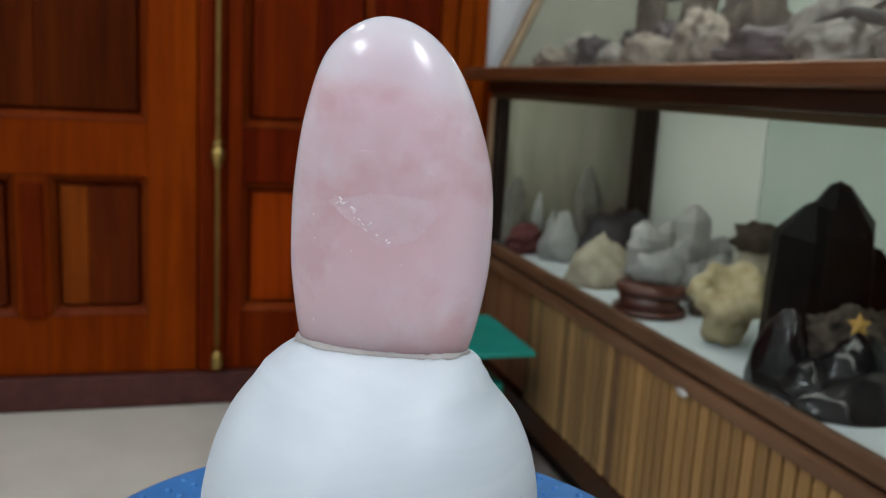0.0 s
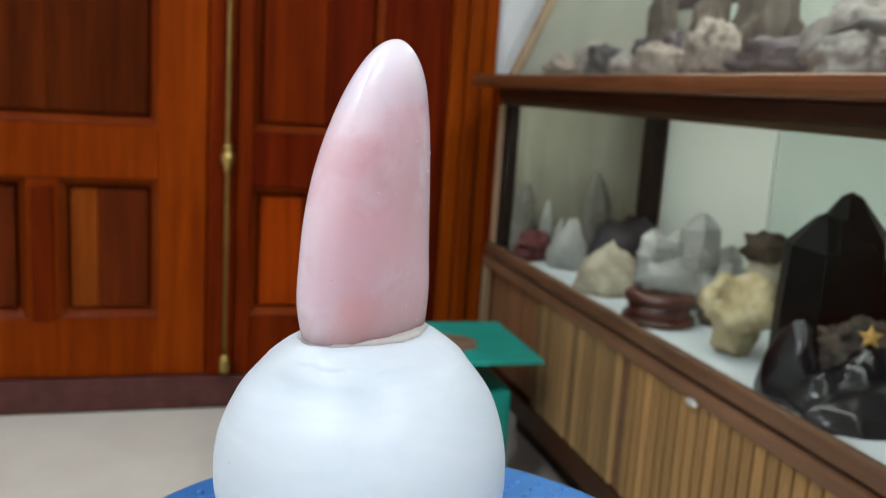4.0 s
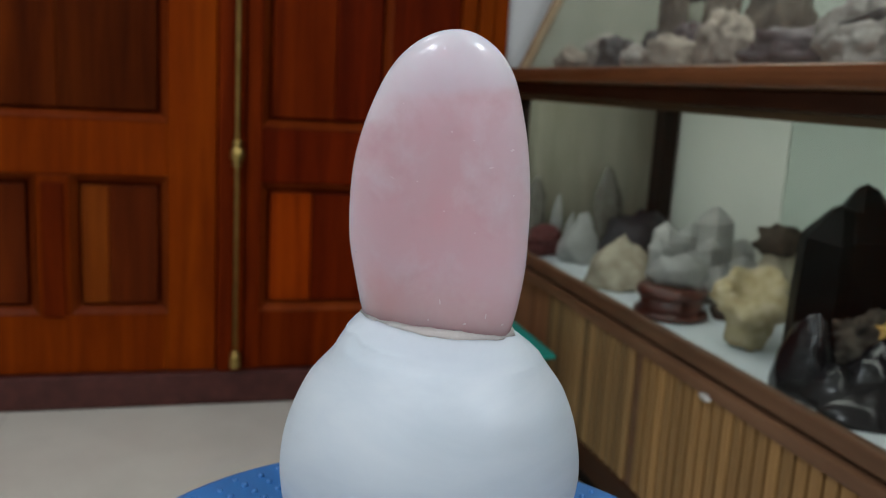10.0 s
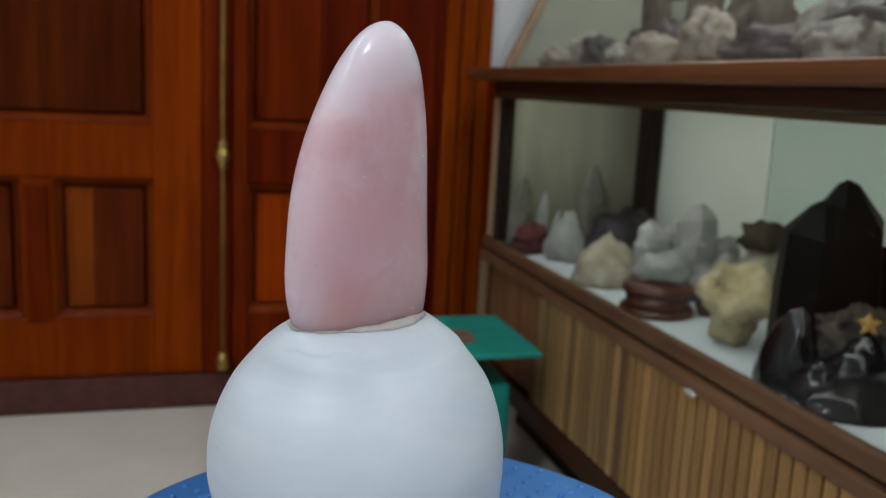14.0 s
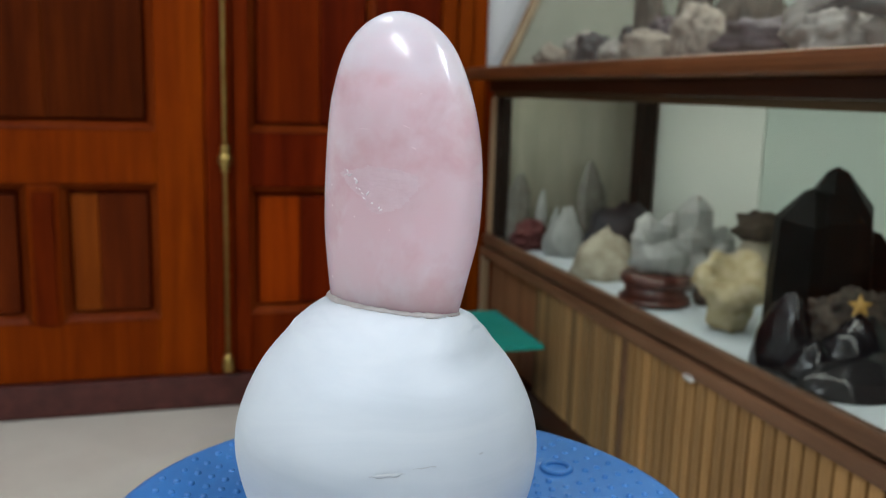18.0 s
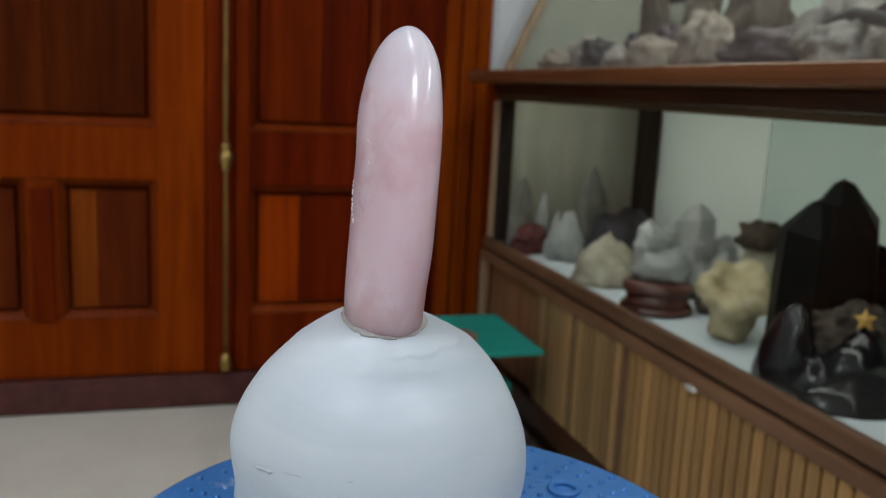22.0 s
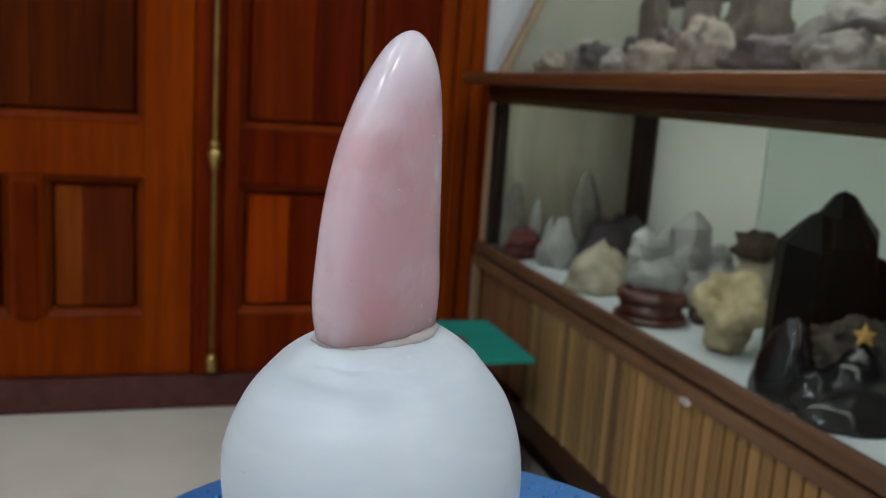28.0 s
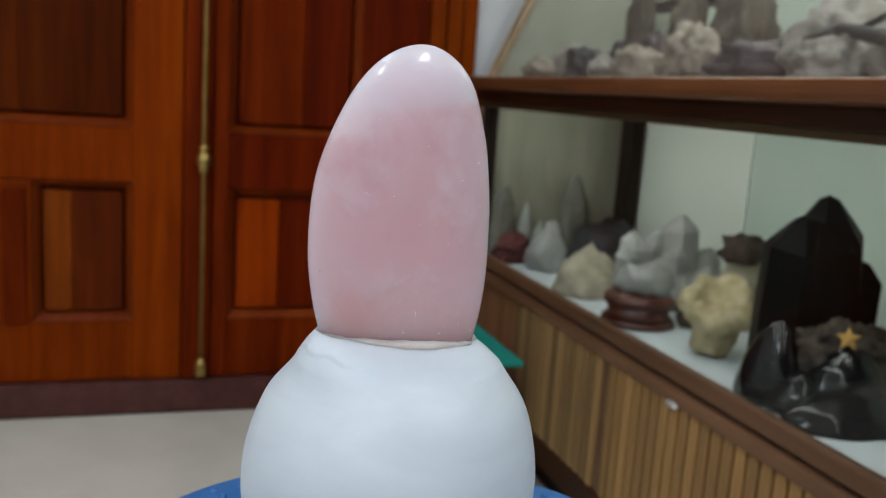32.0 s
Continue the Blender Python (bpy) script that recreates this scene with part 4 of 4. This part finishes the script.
for k in range(4):
    a = radians(45 + 90 * k)
    d = Vector((math.cos(a), math.sin(a), 0))
    part("leg", tube([d * 0.1 + Vector((0, 0, -0.028)), d * 0.125 + Vector((0, 0, -0.28)), d * 0.15 + Vector((0, 0, -0.545))], [0.019, 0.0165, 0.014], 14), BLUE, stool, "", True)
for k in range(4):
    a, b_ = radians(45 + 90 * k), radians(135 + 90 * k)
    part("stretcher", tube([Vector((0.127 * math.cos(a), 0.127 * math.sin(a), -0.3)), Vector((0.127 * math.cos(b_), 0.127 * math.sin(b_), -0.3))], [0.008, 0.008], 10), BLUE, stool, "", True)

# ---- the carving on the stool ----
carving = tagged(empty("crystal_carving"), "polished rose quartz crystal set in a rounded white stone base", "carving")
# crystal and base: the same section at every height, an oval with a soft three-sided swell (millimetres):
# mean radius, centre x, centre y, oval (cosine, sine), swell (cosine, sine)
CRYSTAL_FOOT, CRYSTAL_TOP = 0.094, 0.2207
CRYSTAL_KEYS = (0, 0.1, 0.2, 0.35, 0.5, 0.7, 1)
CRYSTAL_SECTION = (
    (21.64, 24.88, 25.71, 24.61, 21.81, 15.18, 0.0),
    (-0.89, 0.26, 1.34, 1.46, -0.01, -1.79, -2.98),
    (-20.74, -21.11, -20.23, -19.0, -17.71, -15.69, -14.37),
    (5.33, 7.73, 9.67, 9.76, 7.93, 5.41, 0.0),
    (-3.26, -4.5, -3.5, -2.24, -0.57, 0.53, 0.0),
    (0.6, 0.08, -0.28, -0.3, -0.02, 0.1, 0.0),
    (-0.1, 0.3, 0.38, 0.42, 0.42, 0.25, 0.0),
)
BASE_KEYS = (0, 0.02, 0.04, 0.06, 0.08, 0.095, 0.106)
BASE_SECTION = (
    (37.59, 53.5, 59.72, 59.47, 51.9, 40.2, 32.43),
    (-0.73, -0.74, -1.12, -1.3, -1.7, -1.74, -0.21),
    (-21.36, -19.78, -20.03, -20.93, -20.44, -19.92, -20.24),
    (0.6, -1.52, 1.1, 0.36, 0.95, 1.68, 6.4),
    (-1.6, 0.15, 0.7, 0.75, -0.67, -1.34, -2.85),
    (-0.01, 2.27, 0.3, 0.24, 0.32, -0.26, 0.9),
    (-0.21, 1.5, -0.18, -0.01, -0.1, -0.04, -0.04),
)
NECK = (0.1052, 0.0128, -0.0466)    # plane on which the crystal meets the base: height, slope in x, slope in y

def ease(f):
    f = max(0.0, min(1.0, f))
    return f * f * (3 - 2 * f)


def section(table, keys, k, u, out=0.0):
    """Where the outline at key k has its tangent at angle u; out widens it."""
    m, cx, cy, oc, os_, lc, ls = [spline(list(zip(keys, row)), k) / 1000 for row in table]
    m += out
    c2, s2 = math.cos(2 * u), math.sin(2 * u)
    h = math.sqrt(m * m + oc * oc + os_ * os_ + 2 * m * (oc * c2 + os_ * s2) + 1e-14)
    d = 2 * m * (os_ * c2 - oc * s2) / h
    h += lc * math.cos(3 * u) + ls * math.sin(3 * u)
    d += 3 * (ls * math.cos(3 * u) - lc * math.sin(3 * u))
    return cx + h * math.cos(u) - d * math.sin(u), cy + h * math.sin(u) + d * math.cos(u)


def base_at(u, z, out=0.0):
    """A point of the base's surface at angle u and height z."""
    p = Vector((math.cos(u), math.sin(u), z * 14))
    out += 0.00035 * noise.noise(p * 1.6 + Vector((4, 2, 1))) + 0.00018 * noise.noise(p * 5.5)
    x, y = section(BASE_SECTION, BASE_KEYS, z, u, out)
    return Vector((x, y, z))


def ledge(u):
    """How strongly the ragged ledge under the crystal's back shows at angle u."""
    return ease((math.cos(u - radians(28)) - 0.66) / 0.28)


CX, CY, CZ = 0.0, -0.02, 0.1     # the crystal's own origin on the carving


def crystal_at(u, z, out=0.0):
    """A point of the crystal's surface at angle u and height z over its origin."""
    f = max(0.0, min(1.0, (z + CZ - CRYSTAL_FOOT) / (CRYSTAL_TOP - CRYSTAL_FOOT)))
    p = Vector((math.cos(u), math.sin(u), z * 30))
    out += 0.00025 * min(1, 4 * (1 - f)) * noise.noise(p * 1.7 + Vector((1, 5, 2)))
    x, y = section(CRYSTAL_SECTION, CRYSTAL_KEYS, 1 - math.sqrt(1 - f), u, out)
    return Vector((x - CX, y - CY, z))


def neck_at(u, out=0.0):
    """Where the crystal's skin dips into the base, in the carving's space."""
    z = NECK[0]
    for _ in range(3):
        p = crystal_at(u, z - CZ, out)
        z = NECK[0] + NECK[1] * (p.x + CX) + NECK[2] * (p.y + CY)
    return Vector((p.x + CX, p.y + CY, z))


bm = bmesh.new()
n = 160
rings = []
SHOULDER = 0.096
for kz in range(81):
    rings.append([bm.verts.new(base_at(2 * math.pi * i / n, SHOULDER * kz / 80)) for i in range(n)])
rim = [base_at(2 * math.pi * i / n, SHOULDER) for i in range(n)]
inner = [neck_at(2 * math.pi * i / n, 0.0002) for i in range(n)]
for kf in range(1, 33):
    f = kf / 32
    row = []
    for i in range(n):
        u = 2 * math.pi * i / n
        p = rim[i].lerp(inner[i], f)
        p.z = rim[i].z + (inner[i].z - rim[i].z) * (1 - (1 - f) ** 1.35)
        edge = 0.36 + 0.16 * noise.noise(Vector((math.cos(u) * 3, math.sin(u) * 3, 1))) + 0.09 * noise.noise(Vector((math.cos(u) * 13, math.sin(u) * 13, 1)))
        p.z += ledge(u) * (0.0013 if f > edge else 0.0) * (1 - f)
        p.z += 0.0002 * noise.noise(p * 260) * (1 - f) * f * 4
        row.append(bm.verts.new(p))
    rings.append(row)
for a, b_ in zip(rings, rings[1:]):
    for i in range(n):
        bm.faces.new((a[i], a[(i + 1) % n], b_[(i + 1) % n], b_[i]))
bm.faces.new(rings[0][::-1])
bm.faces.new(rings[-1])
base = part("base", bm, WHITE, carving, "matt white stone base", True)
# grey healed cracks low on the front
for u0, z0, u1, z1, wd in ((-94, 0.0578, -40, 0.0613, 0.0001), (-72, 0.0584, -55, 0.0597, 0.0008), (-60, 0.0606, -42, 0.0618, 0.0004), (-40, 0.0618, -21, 0.063, 0.0003)):
    pts, radii = [], []
    for k in range(13):
        f = k / 12
        pts.append(base_at(radians(u0 + (u1 - u0) * f), z0 + (z1 - z0) * f ** 1.6 + 0.0006 * noise.noise(Vector((k * 0.7, u0, 2))), -0.0006))
        radii.append(0.0004 + wd * math.sin(math.pi * f) ** 1.5 * (0.75 + 0.5 * noise.noise(Vector((k * 0.9, u0, 7)))))
    part("crack", tube(pts, radii), SMUDGE, base, "thin grey crack", True)

# the broken patch on the front: x, height
SCAR = [(-0.02, 0.0577), (-0.0181, 0.0598), (-0.0128, 0.0595), (-0.006, 0.0616), (0.0016, 0.0612), (0.0099, 0.0608), (0.016, 0.0591), (0.0167, 0.0554), (0.0129, 0.0505), (0.0084, 0.0463), (0.0038, 0.0452), (-0.0007, 0.0436), (-0.0045, 0.0452), (-0.0075, 0.0494), (-0.0143, 0.0525)]


def scar_depth(x, z):
    """Distance inside the broken patch's outline, less than zero outside."""
    d, inside = 1.0, False
    for (x0, z0), (x1, z1) in zip(SCAR, SCAR[1:] + SCAR[:1]):
        if (z0 > z) != (z1 > z) and x < x0 + (z - z0) / (z1 - z0) * (x1 - x0):
            inside = not inside
        f = max(0, min(1, ((x - x0) * (x1 - x0) + (z - z0) * (z1 - z0)) / ((x1 - x0) ** 2 + (z1 - z0) ** 2)))
        d = min(d, math.hypot(x - x0 - f * (x1 - x0), z - z0 - f * (z1 - z0)))
    return d if inside else -d


def broken(u, z):
    """How far inside the broken patch a point lies."""
    if u < math.pi or not 0.04 < z < 0.065:
        return -1.0
    x = crystal_at(u, z).x
    return scar_depth(x, z) + 0.0008 * noise.noise(Vector((x * 420, z * 420, 3)))


def chipped(x, z, d):
    """Depth of the small tilted facets inside the broken patch."""
    p = Vector((x * 330 + 0.3 * noise.noise(Vector((x * 500, z * 500, 4))), z * 330, 0.5))
    cell = noise.voronoi(p)[1][0]
    g = noise.noise_vector(cell * 3.7 + Vector((9, 1, 4)))
    q_ = p - cell
    return -min(1.0, d / 0.0012) * 0.00022 + 0.0005 * (g.x * q_.x + g.y * q_.y) * min(1.0, d / 0.0006)


bm = bmesh.new()
rings = []
tall = CRYSTAL_TOP - CZ
heights = [-0.006 + (tall + 0.006) * (1 - (1 - k / 70) ** 2) for k in range(71)]
heights = sorted([z for z in heights if not 0.0415 < z < 0.0635] + [0.0415 + 0.022 * k / 66 for k in range(67)])
heights[-1] -= 0.00002
angles = [math.pi * i / 64 for i in range(64)] + [math.pi * (1 + i / 220) for i in range(220)]
NR = len(angles)
inside = []
for z in heights:
    ring, flag = [], []
    for u in angles:
        p = crystal_at(u, z)
        d = broken(u, z)
        if d > 0:
            p = crystal_at(u, z, chipped(p.x, z, d))
        ring.append(bm.verts.new(p))
        flag.append(d > 0)
    rings.append(ring)
    inside.append(flag)
for k, (a, b_) in enumerate(zip(rings, rings[1:])):
    for i in range(NR):
        f = bm.faces.new((a[i], a[(i + 1) % NR], b_[(i + 1) % NR], b_[i]))
        if inside[k][i]:
            f.material_index = 1
bm.faces.new(rings[0][::-1])
bm.faces.new(rings[-1])
crystal = part("crystal", bm, PINK, carving, "polished milky pink rose quartz", True)
crystal.data.materials.append(FRACTURE)
crystal.location = (CX, CY, CZ)

# glue bead round the crystal's foot
bm = bmesh.new()
rings = []
for i in range(160):
    u = 2 * math.pi * i / 160
    d = neck_at(u)
    o = Vector((math.cos(u), math.sin(u), 0))
    thick = 1.7 * max(0, math.cos(u - radians(84))) ** 8 + 1.2 * max(0, math.cos(u - radians(185))) ** 8 + 0.8 * max(0, math.cos(u - radians(-125))) ** 4 + 0.7 * max(0, math.cos(u - radians(-60))) ** 6
    rag = noise.noise(Vector((math.cos(u), math.sin(u), 5)) * 14)
    wd = 0.0005 + 0.0007 * thick + 0.0005 * rag + 0.0005 * noise.noise(Vector((math.cos(u), math.sin(u), 3)) * 3)
    ht = 0.0004 + 0.0008 * thick + 0.0004 * rag + 0.0004 * noise.noise(Vector((math.cos(u), math.sin(u), 8)) * 4)
    rings.append([bm.verts.new(d + o * p_ * max(0.0004, wd) + Vector((0, 0, q_ * max(0.0003, ht)))) for p_, q_ in ((-0.6, 1.6), (0.1, 1.3), (0.8, 0.8), (1.3, 0.1), (1.4, -0.6), (-0.6, -0.6))])
for i in range(160):
    a, b_ = rings[i], rings[(i + 1) % 160]
    for k in range(6):
        bm.faces.new((a[k], a[(k + 1) % 6], b_[(k + 1) % 6], b_[k]))
part("glue_bead", bm, GLUE, carving, "uneven beige glue", True)


def skin_mark(x, z, half_w, half_h, front, seed, mat=None, lift=0.00012, tilt=0.0):
    """A small ragged mark in the crystal's skin, at x and height z of its front or back."""
    lo = math.pi if front else 0.0
    u = min((lo + math.pi * k / 400 for k in range(401)), key=lambda a: abs(crystal_at(a, z).x - x))
    p = crystal_at(u, z)
    du = half_w / max(0.002, (crystal_at(u + 0.02, z) - p).length / 0.02)
    rnd_ = random.Random(seed)
    bm = bmesh.new()
    shape = [rnd_.uniform(0.55, 1.0) for _ in range(11)]

    def ring_of(k, up):
        made = []
        for i, s in enumerate(shape):
            a = 2 * math.pi * i / 11
            made.append(bm.verts.new(crystal_at(u + du * s * k * math.cos(a), z + half_h * s * k * math.sin(a) + tilt * half_w * s * k * math.cos(a), up)))
        return made

    outer, top = ring_of(1.0, -0.0003), ring_of(0.5, lift)
    for i in range(11):
        bm.faces.new((outer[i], outer[(i + 1) % 11], top[(i + 1) % 11], top[i]))
    bm.faces.new(top)
    return part("skin_mark", bm, mat or FLAW, crystal, "dark speck" if mat is SPECK else "")


# hairline scratches, chips and a few painted glints of the front, then of the back
for i, (x, z, hw, hh, tl) in enumerate(((-0.0082, 0.0757, 0.0058, 0.00022, 0.03), (0.0023, 0.0776, 0.0013, 0.0003, 0.3), (0.0107, 0.0773, 0.0028, 0.0002, -0.35), (0.0137, 0.0696, 0.0016, 0.0003, -0.5), (-0.0115, 0.0418, 0.0005, 0.0007, 0), (-0.0253, 0.0527, 0.0006, 0.0008, 0), (-0.0245, 0.0445, 0.0008, 0.0006, 0), (0.006, 0.0385, 0.0007, 0.0005, 0), (-0.024, 0.0155, 0.0008, 0.001, 0), (0.0145, 0.0895, 0.0012, 0.0003, 0.4), (-0.0055, 0.0835, 0.0005, 0.0004, 0))):
    skin_mark(x, z, hw, hh, True, 30 + i, tilt=tl)
# pale marks put the broken patch's sparkle into the colour
rnd = random.Random(5)
for i in range(16):
    f = rnd.random()
    skin_mark(-0.0165 + 0.0165 * f + rnd.uniform(-0.0008, 0.0016), 0.0575 - 0.0125 * f + rnd.uniform(-0.0003, 0.0022), rnd.uniform(0.0004, 0.0011), rnd.uniform(0.0003, 0.0008), True, 120 + i, GLINT, 0.0003, rnd.uniform(-1, 1))
for i, (x, z, hw, hh, tl) in enumerate(((-0.0186, 0.0707, 0.0019, 0.0004, 0.1), (-0.0019, 0.0535, 0.0006, 0.0004, 0), (0.0189, 0.0646, 0.0017, 0.0004, -0.3), (-0.003, 0.0832, 0.0007, 0.0006, 0), (-0.0258, 0.0775, 0.0016, 0.0008, 0.3), (-0.0112, 0.0805, 0.0008, 0.0003, 0), (0.0155, 0.0925, 0.0007, 0.0004, 0), (-0.0275, 0.0605, 0.0007, 0.0006, 0), (0.009, 0.064, 0.0008, 0.0003, 0), (-0.014, 0.046, 0.0006, 0.0003, 0), (-0.002, 0.0185, 0.0004, 0.0022, 0), (-0.012, 0.0105, 0.0011, 0.0008, 0.4), (-0.02, 0.014, 0.0004, 0.002, 0), (-0.0265, 0.0105, 0.001, 0.0007, 0.5), (0.002, 0.0108, 0.0005, 0.001, 0))):
    skin_mark(x, z, hw, hh, False, 60 + i, tilt=tl)
skin_mark(0.0329, 0.033, 0.00035, 0.0003, False, 90, SPECK)


def motions():
    rows = [(t, pose(AXIS[0] + dx, AXIS[1] + dy, STOOL_Z, 0, 0, FACING - a)) for t, a, dx, dy in TURN]
    walk(stool, rows)
    walk(carving, rows)


# ---- floor tiles ----
tile_mesh = None
for i in range(0, 5):
    for j in range(9):
        x, y = -1.77 + 0.6 * i, 2.08 - 0.5 * j - 0.25
        if tile_mesh is None:
            t_ = part("tile", box(-0.299, 0.299, -0.249, 0.249, -0.008, 0, 0.0006), TILE, floor)
            tile_mesh = t_.data
        else:
            t_ = new("tile", tile_mesh)
            t_.parent = floor
        t_.location = (x, y, 0)

motions()
